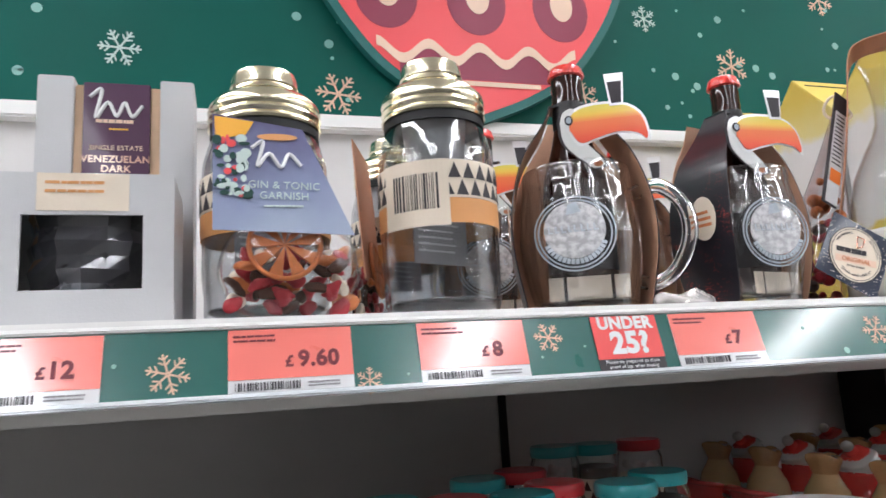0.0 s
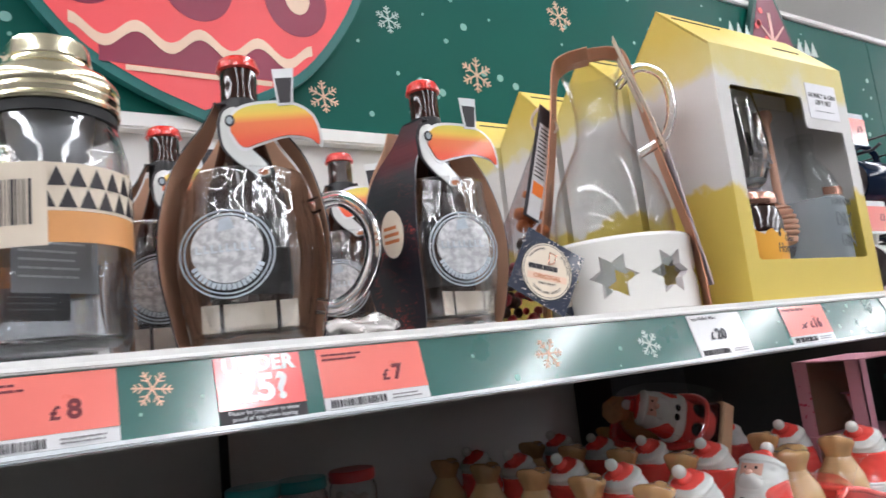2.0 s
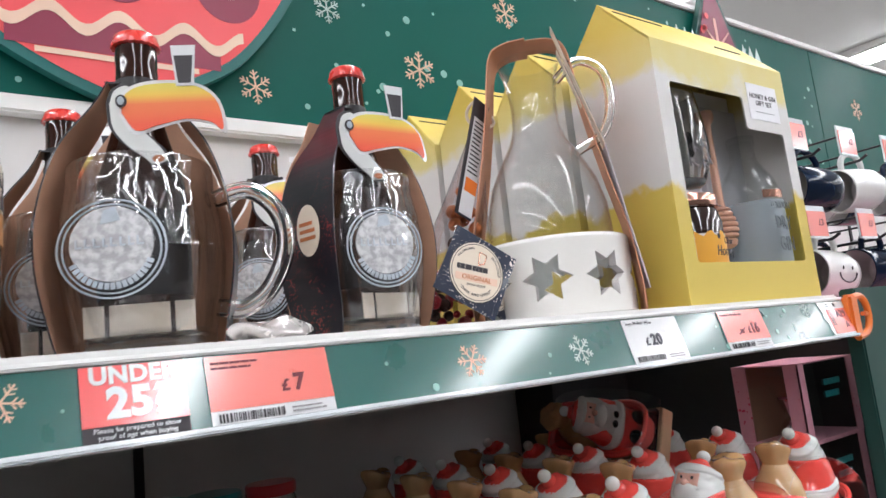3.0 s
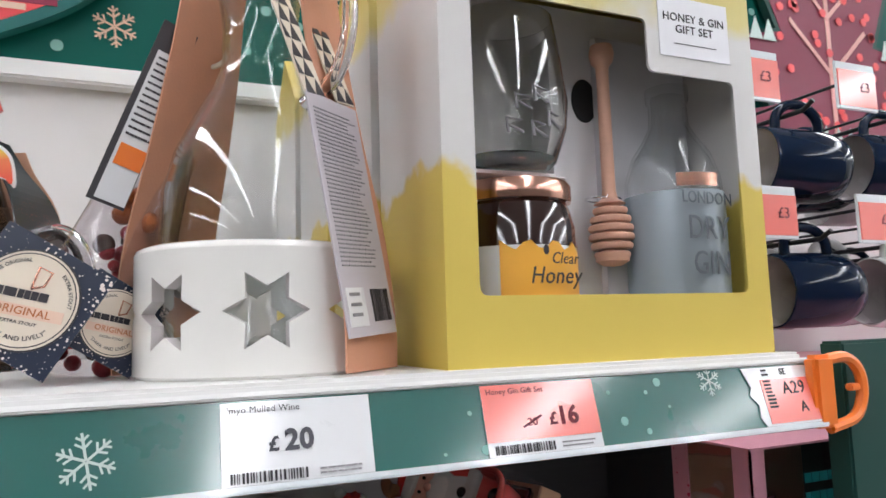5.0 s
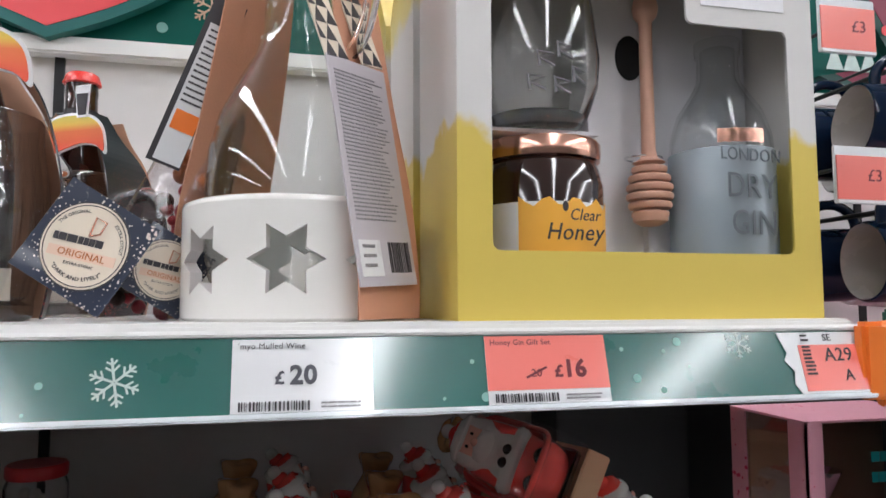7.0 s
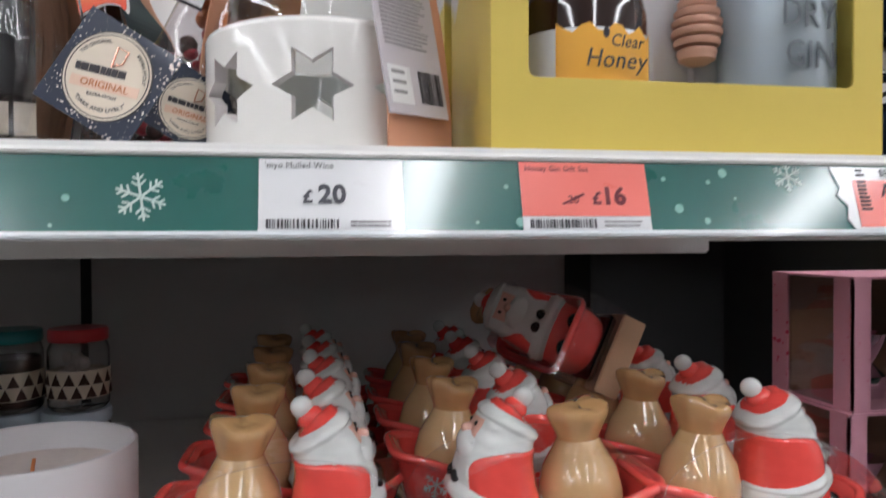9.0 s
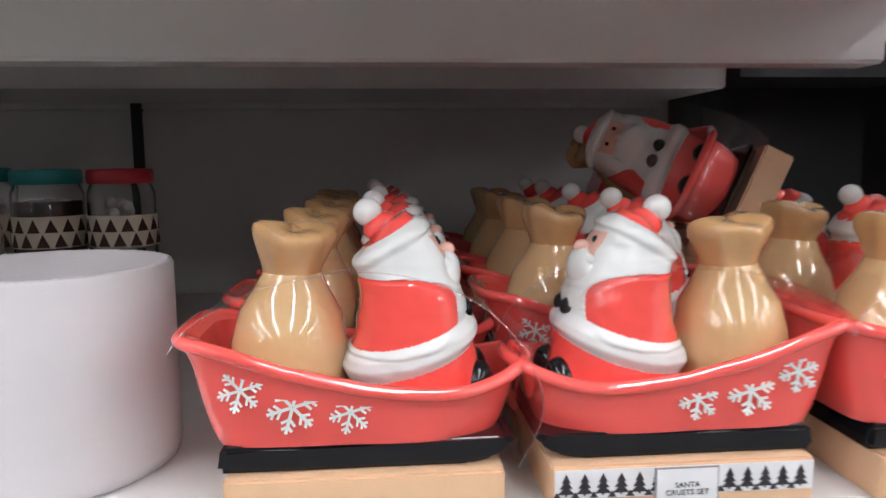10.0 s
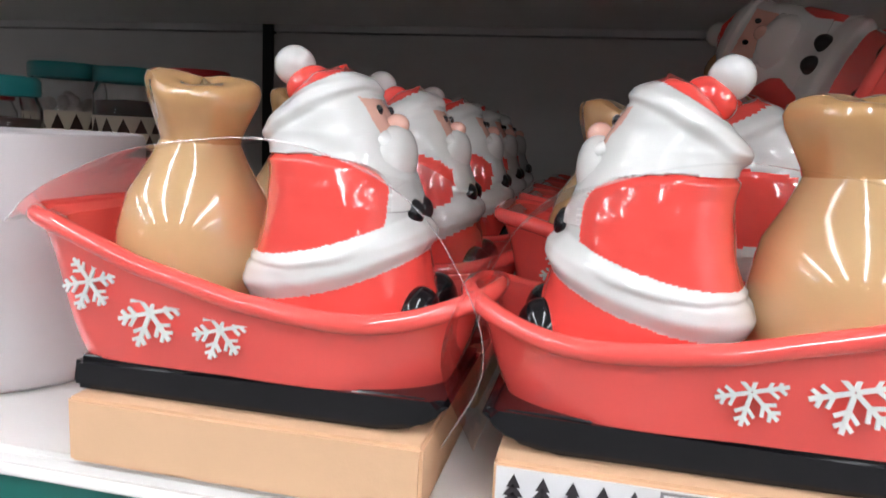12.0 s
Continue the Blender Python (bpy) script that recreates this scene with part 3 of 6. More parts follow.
M_PANE_EDGE = mat("clear_plastic_edge", (0.7, 0.74, 0.76), 0.15, vary=0.05, coat=0.5)
top_rail = rail("shelf_rail", -2.4, XE, -0.006, DECK - 0.028, "white shelf-edge rail with a teal snowflake ticket strip")
low_rail = rail("shelf_rail_lower", -2.4, 1.3, 0.006, LOW - 0.027, "lower white shelf-edge rail with a teal ticket strip")
for x, y, r, mm in ((0.386, 0.0, 0.013, M_GLIT), (0.498, -0.002, 0.013, M_FLAKE), (0.867, 0.013, 0.010, M_FLAKE), (0.098, 0.006, 0.011, M_GLIT), (-0.15, -0.006, 0.013, M_GLIT), (-0.03, -0.017, 0.009, M_GLIT), (-0.33, 0.004, 0.012, M_FLAKE)):
    part("snowflake", flake(bmesh.new(), pose(x, y, 0.0005, 0, 0, random.uniform(0, 50)), r, 0.0003, w=0.08), mm, top_rail)
dots = bmesh.new()
rnd = random.Random(11)
for k in range(60):
    x, r = rnd.uniform(-0.7, 0.95), rnd.choice((0.001, 0.0014, 0.002, 0.0028))
    prism(disc(x, rnd.uniform(-0.018, 0.018), r, r, 10), 0.0005, 0.0008, dots)
tagged(part("snow_dot", dots, M_DOT, top_rail), kind="stuff")


M_GREYDARK = mat("faded_black_ink", (0.07, 0.07, 0.085), 0.5, vary=0)


def ticket(x0, x1, coral, price, title="", was="", seed=1, label="", px=0.36):
    t = thing("price_ticket", top_rail.matrix_basis @ pose((x0 + x1) / 2, 0, 0.0012), label, "price ticket", "price tickets on the rail")
    w = (x1 - x0) / 2
    part("card", boxed(-w, w, -0.0205, 0.0195, -0.0003, 0.0003, 0.0), M_TICKET, t)
    if coral:
        part("coral_panel", boxed(-w, w, -0.0125, 0.0195, 0.0004, 0.0007), M_CORAL, t, "coral printed panel")
    up = 0.0009
    ink = M_MAROON if coral else M_GREYDARK
    digits = writing("price", price[1:], 0.0142, ink, t, pose(w * px + 0.003, -0.001, up), "bold printed price", 0.0002, bold=0.035)
    left = min(v.co.x for v in digits.data.vertices) + w * px + 0.003
    writing("price", price[0], 0.0098, ink, t, pose(left - 0.0055, -0.0022, up), "", 0.0002, bold=0.03)
    part("barcode", barcode(pose(0, 0, up), -w + 0.004, -w + 0.042, -0.0195, -0.0145, seed), M_INK, t)
    if title:
        writing("title", title, 0.0046, M_MAROON if coral else M_INK, t, pose(-w + 0.003, 0.0155, up), "", 0.0001, "LEFT")
    else:
        part("title", bars(pose(0, 0, up), -w + 0.003, -w + 0.034, 0.0145, 2, 0.003, 0.0012, seed), M_MAROON if coral else M_INK, t)
    if was:
        writing("old_price", was[1:], 0.0065, M_MAROON, t, pose(-w * 0.2, -0.003, up))
        part("strike", prism([(-w * 0.2 - 0.007, -0.005), (-w * 0.2 - 0.006, -0.006), (-w * 0.2 + 0.007, 0.0), (-w * 0.2 + 0.006, 0.001)], up, up + 0.0003), M_MAROON, t)
    part("footer", bars(pose(0, 0, up), w * 0.25, w * 0.9, -0.0185, 2, -0.0022, 0.0009, seed + 5), M_GREYINK, t)
    return t


ticket(-0.262, -0.186, True, "£12", seed=2, label="coral price ticket marked twelve pounds")
ticket(-0.116, -0.040, True, "£9.60", seed=3, label="coral price ticket marked nine pounds sixty")
ticket(0.004, 0.080, True, "£8", seed=4, label="coral price ticket marked eight pounds")
ticket(0.197, 0.273, True, "£7", seed=5, label="coral price ticket marked seven pounds")
ticket(0.556, 0.632, False, "£20", "'myo Mulled Wine", seed=6, px=-0.08, label="white price ticket marked twenty pounds")
ticket(0.698, 0.774, True, "£16", "Honey Gin Gift Set", "£20", seed=7, label="coral price ticket marked sixteen pounds, reduced")

u = thing("age_notice", top_rail.matrix_basis @ pose(0.159, 0, 0.0012), "red and white age notice in the ticket rail", "notice")
part("card", boxed(-0.0265, 0.0265, -0.0205, 0.0195, -0.0003, 0.0003), M_INK, u)
part("red_panel", boxed(-0.0265, 0.0265, -0.0125, 0.0195, 0.0004, 0.0007), M_REDINK, u)
writing("headline", "UNDER", 0.0128, M_TICKET, u, pose(0, 0.0138, 0.0009), "white block capitals", 0.0002, bold=0.04)
writing("headline", "25?", 0.022, M_TICKET, u, pose(0.001, -0.0015, 0.0009), "white block numerals", 0.0002, bold=0.045)
writing("small_print", "Please be prepared to show\nproof of age when buying", 0.0036, M_TICKET, u, pose(0, -0.0165, 0.0006), "", 0.0001)

a = thing("shelf_code_label", top_rail.matrix_basis @ pose(0.926, 0, 0.0012), "torn white and coral shelf code label", "label")
part("torn_paper", prism([(-0.03, 0.0195), (-0.025, 0.006), (-0.028, 0.001), (-0.022, -0.006), (-0.024, -0.014), (-0.02, -0.0205), (0.034, -0.0205), (0.034, 0.0195)], -0.0003, 0.0003), M_TICKET, a)
part("coral_panel", prism(rect(-0.016, 0.034, -0.019, 0.011), 0.0004, 0.0007), M_CORAL, a)
writing("code", "SE", 0.0065, M_INK, a, pose(0.007, 0.0155, 0.0009))
writing("code", "A29", 0.0125, M_INK, a, pose(0.013, 0.004, 0.0009))
writing("code", "A", 0.0105, M_INK, a, pose(0.018, -0.0095, 0.0009))
part("barcode", bars(pose(0, 0, 0.0009), -0.0135, -0.006, 0.009, 8, 0.0025, 0.0013, 3), M_INK, a)
part("mark", bars(pose(0, 0, 0.0009), -0.013, -0.007, 0.0165, 2, 0.003, 0.0013, 4), M_INK, a)

clip = thing("rail_clip", pose(XE, -0.008, DECK - 0.028), "orange plastic clip hooked on the rail's end", "clip")
bm = boxed(-0.008, 0.012, -0.006, 0.006, -0.025, 0.026, 0.003)
part("body", bm, M_ORANGE, clip)
loop = spline([(0.008, 0, 0.022), (0.03, 0, 0.023), (0.043, 0, 0.012), (0.044, 0, -0.006), (0.034, 0, -0.02), (0.008, 0, -0.026)], 6)
part("loop", tube(loop, 0.0042, None, 8), M_ORANGE, clip, smooth=True)
part("peg", boxed(0.03, 0.04, -0.003, 0.003, -0.001, 0.004, 0.001), M_ORANGE, clip)


# ---- upper shelf: gift boxes ----
def window_box(name, m, w, d, h, win, body_mat, label, frame=0.0):
    """An open-fronted card box, x centred, front at y 0: sides, back, top, bottom and a front with a window."""
    t = thing(name, m, label, "gift box")
    c = 0.0022
    bm = bmesh.new()
    x0, x1, z0, z1 = win
    xs, zs = (-w / 2, x0, x1, w / 2), (0, z0, z1, h)
    grid = [[[bm.verts.new((x, y, z)) for z in zs] for x in xs] for y in (0, c)]
    for i in range(3):
        for j in range(3):
            if (i, j) != (1, 1):
                for g, o in zip(grid, (1, -1)):
                    bm.faces.new((g[i][j], g[i + 1][j], g[i + 1][j + 1], g[i][j + 1])[::o])
    for q in ([(0, 0), (3, 0), (3, 3), (0, 3)], [(1, 1), (1, 2), (2, 2), (2, 1)]):
        for (i, j), (k, l) in zip(q, q[1:] + q[:1]):
            n = max(abs(k - i), abs(l - j))
            for p in range(n):
                u, v = (i + (k - i) * p // n, j + (l - j) * p // n), (i + (k - i) * (p + 1) // n, j + (l - j) * (p + 1) // n)
                bm.faces.new((grid[0][u[0]][u[1]], grid[1][u[0]][u[1]], grid[1][v[0]][v[1]], grid[0][v[0]][v[1]]))
    bmesh.ops.recalc_face_normals(bm, faces=bm.faces)
    part("front", bm, body_mat, t)
    part("side", boxed(-w / 2, -w / 2 + c, c, d, 0, h), body_mat, t)
    part("side", boxed(w / 2 - c, w / 2, c, d, 0, h), body_mat, t)
    part("back", boxed(-w / 2 + c, w / 2 - c, d - c, d, 0, h), body_mat, t)
    part("lid", boxed(-w / 2 + c, w / 2 - c, c, d - c, h - c, h - 0.0002), body_mat, t)
    part("base", boxed(-w / 2 + c, w / 2 - c, c, d - c, 0.0002, c), body_mat, t)
    return t


# grey tumbler box
g = window_box("tumbler_gift_box", pose(-0.223, 0.05, DECK), 0.142, 0.085, 0.106, (-0.024, 0.051, 0.026, 0.077), M_GREYCARD, "light grey card gift box with a window on a cut-glass tumbler")
part("window_pane", boxed(-0.024, 0.051, 0.0024, 0.003, 0.026, 0.077), M_PANE, g, "clear window pane")
cut = [(0, 0.006), (0.034, 0.006)] + [(0.037 + 0.0005 * k + (0.0022 if k % 2 else -0.0008), 0.012 + 0.0098 * k) for k in range(9)] + [(0.038, 0.092), (0.034, 0.016), (0, 0.016)]
bm = lathe(cut, 16, None, Matrix.Translation((0.012, 0.046, 0)), wave=lambda a, z: 0.05 * math.sin(5 * a + 90 * z))
part("tumbler", bm, M_CRYSTAL, g, "dark cut-glass tumbler")
part("lining", boxed(-0.065, 0.065, 0.084, 0.087, 0.003, 0.1), M_BLACK, g, "black inner card")
part("front_label", prism(rect(-0.015, 0.042, 0.0795, 0.1055), 0.0002, 0.0008, None, FRONT), M_CREAM, g, "cream label with a printed title")
part("label_lines", bars(FRONT @ pose(0, 0, 0.001), -0.01, 0.036, 0.098, 2, 0.006, 0.002, 8), M_ORANGEBAND, g)

# chocolate holder behind it
ch = thing("chocolate_gift_box", pose(-0.206, 0.15, DECK), "grey card holder with a dark chocolate bar in a purple sleeve", "gift box")
part("holder", boxed(-0.060, -0.033, 0.0, 0.05, 0, 0.219, 0.001), M_GREYCARD, ch)
part("holder", boxed(0.034, 0.061, 0.0, 0.05, 0, 0.219, 0.001), M_GREYCARD, ch)
part("holder_back", boxed(-0.033, 0.034, 0.04, 0.05, 0, 0.214), M_GREYCARD, ch)
part("bar_wrap", boxed(-0.033, 0.034, 0.006, 0.016, 0.01, 0.214, 0.001), M_WOOD, ch, "pale wood-print wrapper")
part("purple_sleeve", boxed(-0.026, 0.026, 0.003, 0.0058, 0.012, 0.2155, 0.0005), M_PURPLE, ch, "aubergine paper sleeve")
cm = pose(0.0, 0.0028, 0.006) @ FRONT
bm = tube([cm @ p for p in spline([(-0.021, 0.196, 0.0005), (-0.012, 0.203, 0.0005), (-0.016, 0.178, 0.0005), (-0.007, 0.192, 0.0005), (0.0, 0.18, 0.0005), (0.006, 0.192, 0.0005), (0.012, 0.18, 0.0005), (0.02, 0.19, 0.0005)], 6)], 0.0016, None, 6)
part("brand_mark", bm, M_TICKET, ch, "white brush-stroke brand mark")
part("brand_line", bars(cm, -0.016, 0.02, 0.174, 1, 0.004, 0.003, 3), M_ORN_CREAM, ch)
part("swash", bars(cm, -0.006, 0.01, 0.168, 1, 0.004, 0.0014, 6), M_HONEYLBL, ch)
writing("range_name", "SINGLE ESTATE", 0.0058, M_ORN_CREAM, ch, cm @ pose(0, 0.152, 0.0004))
writing("flavour", "VENEZUELAN\nDARK", 0.0083, M_BLUSH, ch, cm @ pose(0, 0.138, 0.0004), bold=0.02)


M_STEEL = mat("brushed_steel", (0.72, 0.72, 0.74), 0.42, metal=1.0, vary=0.08, scale=90)
M_LEAFLET = mat("grey_leaflet", (0.36, 0.35, 0.36), 0.5, vary=0.1)


def rounded_rows(profile, step=0.003):
    """The same profile with more rows along its straight stretches."""
    out = []
    for (r0, z0), (r1, z1) in zip(profile, profile[1:]):
        n = max(1, int(abs(z1 - z0) / step))
        out += [(r0 + (r1 - r0) * k / n, z0 + (z1 - z0) * k / n) for k in range(n)]
    return out + [profile[-1]]


def mason_jar(m, label, front_label):
    t = thing("cocktail_shaker_jar", m, label, "cocktail shaker", "mason jar shakers")
    out = [(0, 0.0), (0.036, 0.0), (0.043, 0.003), (0.046, 0.012), (0.0475, 0.05), (0.0475, 0.105), (0.0465, 0.125), (0.0425, 0.14), (0.0385, 0.149), (0.0385, 0.166)]
    inn = [(0.036, 0.166), (0.036, 0.15), (0.04, 0.141), (0.0445, 0.124), (0.045, 0.105), (0.045, 0.05), (0.0435, 0.014), (0.036, 0.008), (0, 0.008)]
    part("jar", lathe(rounded_rows(out) + inn, 112, wave=lambda a, z: -0.035 * (abs(math.sin(6 * a + 75 * z)) * abs(math.sin(6 * a - 75 * z))) ** 0.6 * math.exp(-((z - 0.036) / 0.026) ** 4)), M_SMOKE, t, "clear glass jar pressed with diamonds", True)
    part("strainer", lathe([(0, 0.112), (0.019, 0.112), (0.0225, 0.116), (0.0265, 0.15), (0.0265, 0.158)], 40), M_STEEL, t, "brushed steel strainer cup", True)
    insert = bmesh.new()
    im = pose(0, 0.004, 0, 0, 0, 24) @ FRONT
    prism(rect(-0.026, 0.03, 0.044, 0.108), 0, 0.0008, insert, im)
    part("recipe_card", insert, M_LEAFLET, t, "dark grey recipe card inside")
    part("small_print", bars(im @ pose(0, 0, 0.001), -0.022, 0.026, 0.1, 10, 0.0052, 0.0014, 71), M_TICKET, t)
    part("foot_glass", lathe([(0, 0.0085), (0.034, 0.0085), (0.0425, 0.0125), (0.0425, 0.0145), (0, 0.0125)], 48), M_GLASS, t, "thick glass foot", True)
    part("seal", lathe([(0.0388, 0.146), (0.0412, 0.146), (0.0412, 0.1525), (0.0388, 0.1525), (0.0388, 0.146)], 48), M_BLACK, t, "dark rubber seal", True)
    lid = [(0.039, 0.153), (0.0425, 0.153), (0.0432, 0.155), (0.0416, 0.158), (0.0432, 0.161), (0.0416, 0.164), (0.043, 0.1675), (0.0418, 0.172), (0.037, 0.1775), (0.029, 0.1815), (0.0265, 0.184), (0.0255, 0.187)]
    part("lid", lathe(lid, 56), M_GOLD, t, "threaded polished gold lid", True)
    cap = [(0.0255, 0.1872), (0.0264, 0.1885), (0.0258, 0.191), (0.0252, 0.1965), (0.0238, 0.2), (0.0205, 0.2015), (0, 0.202)]
    part("cap", lathe(cap, 48), M_GOLD, t, "polished gold pouring cap", True)
    part("copper_band", lathe([(0.0479, 0.066), (0.0482, 0.066), (0.0482, 0.084), (0.0479, 0.084), (0.0479, 0.066)], 56), M_ORANGEBAND, t, "copper-brown paper band", True)
    part("pattern_band", lathe([(0.0479, 0.0842), (0.0482, 0.0842), (0.0482, 0.112), (0.0479, 0.112), (0.0479, 0.0842)], 56), M_CREAM, t, "pale band printed with fir trees", True)
    tr = bmesh.new()
    for row, z in enumerate((0.086, 0.0985)):
        for k in range(26):
            a = 2 * math.pi * (k + 0.5 * row) / 26
            mm = Matrix.Rotation(a, 4, "Z") @ Matrix.Translation((0.0483, 0, z)) @ pose(0, 0, 0, 90, 0, 90)
            prism([(-0.005, 0), (0.005, 0), (0, 0.0115)], 0, 0.0003, tr, mm)
    part("fir_print", tr, M_INK, t)
    for a0, a1, r in ((front_label - 0.56, front_label + 0.56, 0.0494),):
        lb = bmesh.new()
        n = 14
        vs = []
        for i in range(n + 1):
            a = a0 + (a1 - a0) * i / n
            vs.append([lb.verts.new((rr * math.cos(a), rr * math.sin(a), z)) for rr, z in ((r, 0.064), (r, 0.112), (r - 0.0004, 0.112), (r - 0.0004, 0.064))])
        for p, q in zip(vs, vs[1:]):
            for k in range(4):
                lb.faces.new((p[k], q[k], q[(k + 1) % 4], p[(k + 1) % 4]))
        part("barcode_label", lb, M_CREAM, t, "cream barcode label")
        bc = bmesh.new()
        rnd = random.Random(5)
        a = front_label - 0.36
        while a < front_label + 0.4:
            w = rnd.choice((0.012, 0.02, 0.034))
            vs = [bc.verts.new(((r + 0.0003) * math.cos(q), (r + 0.0003) * math.sin(q), z)) for q, z in ((a, 0.076), (a + w, 0.076), (a + w, 0.102), (a, 0.102))]
            bc.faces.new(vs)
            a += w + rnd.choice((0.014, 0.022, 0.03))
        part("barcode", bc, M_INK, t)
    return t


mason_jar(pose(0.057, 0.108, DECK) @ Matrix.Diagonal((1.06, 1.06, 1.13, 1)), "clear pressed-glass mason-jar cocktail shaker with a gold lid", radians(-128))
mason_jar(pose(-0.087, 0.113, DECK) @ Matrix.Diagonal((1.06, 1.06, 1.05, 1)), "mason-jar cocktail shaker with a gold lid behind a garnish bag", radians(80))
mason_jar(pose(-0.335, 0.13, DECK), "mason-jar cocktail shaker at the grey gift boxes", radians(80))
mason_jar(pose(0.05, 0.24, DECK), "mason-jar cocktail shaker in the second row", radians(60))


def garnish_bag(m, label, h=0.15):
    """A clear pillow bag of dried fruit under a folded header card; it stands upright, front at -y."""
    t = thing("garnish_bag", m, label, "garnish bag", "cocktail garnish bags")
    pouch = bmesh.new()
    g = bmesh.ops.create_uvsphere(pouch, u_segments=28, v_segments=18, radius=1.0, matrix=Matrix.Translation((0, 0, 0.036)) @ Matrix.Diagonal((0.05, 0.02, 0.042, 1)))
    for v in pouch.verts:
        v.co += 0.0025 * noise.noise_vector(v.co * 60)
        v.co.z = max(0.001, v.co.z)
    part("pouch", pouch, M_FILM, t, "clear crinkled pouch", True)
    rnd = random.Random(3)
    fruit = bmesh.new()
    for k in range(58):
        blob(fruit, (rnd.uniform(-0.04, 0.04), rnd.uniform(-0.011, 0.011), rnd.uniform(0.006, 0.05)), (rnd.uniform(0.004, 0.012), rnd.uniform(0.002, 0.004), rnd.uniform(0.003, 0.007)), rnd.uniform(-60, 60), rnd.choice((0, 0, 2, 2, 3, 1)), 10, 7, rnd.uniform(-30, 30))
    for v in fruit.verts:
        v.co += 0.0022 * noise.noise_vector(v.co * 160)
    tagged(part("dried_fruit", fruit, [M_BERRY, M_PEEL, M_COCOA, M_CREAM], t, "dried red berries and peel", True), kind="stuff")
    sl = bmesh.new()
    ring(sl, (0, 0, 0), 0.0245, 0.0245, 0.0018)
    for k in range(9):
        a = 2 * math.pi * k / 9
        prism([(0, 0), (0.023 * math.cos(a), 0.023 * math.sin(a)), (0.023 * math.cos(a + 0.42), 0.023 * math.sin(a + 0.42))], -0.0009, 0.0009, sl)
    s = part("orange_slice", sl, M_PEEL, t, "dried orange slice", True)
    s.matrix_basis = pose(-0.004, -0.013, 0.052, 82, 0, 0)
    return t


gb = garnish_bag(pose(-0.074, 0.045, DECK), "clear bag of dried fruit garnish with a blue-violet header card")
hd = bmesh.new()
prism([(-0.052, 0.062), (0.044, 0.058), (0.010, 0.138), (-0.052, 0.148)], 0, 0.0012, hd, pose(0, -0.024, 0, 84, 0, 0))
hcard = part("header_card", hd, M_CARDGLARE, gb, "blue-violet printed header card, paler foot painted as glare")
hm = pose(0, -0.0246, 0, 84, 0, 0) @ pose(0, 0, 0.0014)
part("slot", prism(disc(-0.008, 0.131, 0.014, 0.0026, 20), 0, 0.0004, None, hm), M_ORANGEBAND, gb, "hanging slot")
part("brand_mark", tube([hm @ p for p in spline([(-0.026, 0.122, 0.0005), (-0.018, 0.127, 0.0005), (-0.022, 0.108, 0.0005), (-0.014, 0.118, 0.0005), (-0.006, 0.108, 0.0005), (0.0, 0.118, 0.0005), (0.008, 0.109, 0.0005)], 6)], 0.0014, None, 6), M_TICKET, gb, "white brush-stroke brand mark")
writing("flavour", "GIN & TONIC\nGARNISH", 0.0078, M_FLAKE, gb, hm @ pose(-0.004, 0.09, 0.0003, 0, 0, -1.5))
part("tag_line", bars(hm, -0.018, 0.016, 0.078, 1, 0.003, 0.0014, 8), M_FLAKE, gb)
art = bmesh.new()
rnd = random.Random(8)
for k in range(60):
    prism(disc(-0.04 + rnd.uniform(-0.01, 0.012), 0.105 + rnd.uniform(-0.02, 0.024), 0.0012 + rnd.random() * 0.003, 0.0012 + rnd.random() * 0.0026, 10), 0.0001 + k * 0.00002, 0.0003 + k * 0.00002, art, hm, rnd.choice((0, 2, 2, 3, 3, 2)))
prism([(-0.051, 0.146), (-0.024, 0.1425), (-0.03, 0.132), (-0.05, 0.128)], 0.0001, 0.0002, art, hm, 1)
tagged(part("fruit_print", art, [M_ORN_RED, M_HONEYLBL, M_FLAKE, M_DKGREEN], gb, "printed fruit and herbs"), kind="stuff")

gb2 = garnish_bag(pose(0.0, 0.165, DECK, 0, 0, 70), "clear bag of dried garnish seen edge-on with a brown card")
part("header_card", prism([(-0.05, 0.04), (0.05, 0.04), (0.04, 0.165), (-0.04, 0.165)], 0, 0.0012, None, pose(0, -0.012, 0, 86, 0, 0)), M_KRAFT, gb2, "brown back of the header card")

# tall cellophane bag of garnish behind the tags
gb3 = thing("cellophane_bag", pose(0.478, 0.15, DECK, 0, 13, 0), "tall cellophane bag of dried fruit tied with twine", "garnish bag", "cocktail garnish bags")
bm = bmesh.new()
rows = []
for z, w, d in ((0.001, 0.034, 0.02), (0.05, 0.038, 0.022), (0.1, 0.034, 0.018), (0.16, 0.022, 0.01), (0.21, 0.009, 0.004), (0.235, 0.004, 0.003)):
    rows.append([bm.verts.new((w * math.cos(a) + 0.003 * math.sin(3 * a + z * 40) + z * 0.1, d * math.sin(a), z)) for a in (2 * math.pi * i / 24 for i in range(24))])
for p, q in zip(rows, rows[1:]):
    for i in range(24):
        bm.faces.new((p[i], p[(i + 1) % 24], q[(i + 1) % 24], q[i]))
part("bag", bm, M_HAZE, gb3, "hazy clear cellophane", True)
fruit = bmesh.new()
rnd = random.Random(13)
for k in range(60):
    z = rnd.uniform(0.008, 0.15)
    blob(fruit, (rnd.uniform(-0.02, 0.02) * (1.2 - 4 * z) + z * 0.1, rnd.uniform(-0.01, 0.01), z), (rnd.uniform(0.004, 0.008),) * 3, 0, rnd.choice((0, 0, 2)) if z < 0.1 else 1, 8, 6)
tagged(part("dried_fruit", fruit, [M_BERRY, M_PEEL, M_COCOA], gb3, "dried red berries and orange peel", True), kind="stuff")
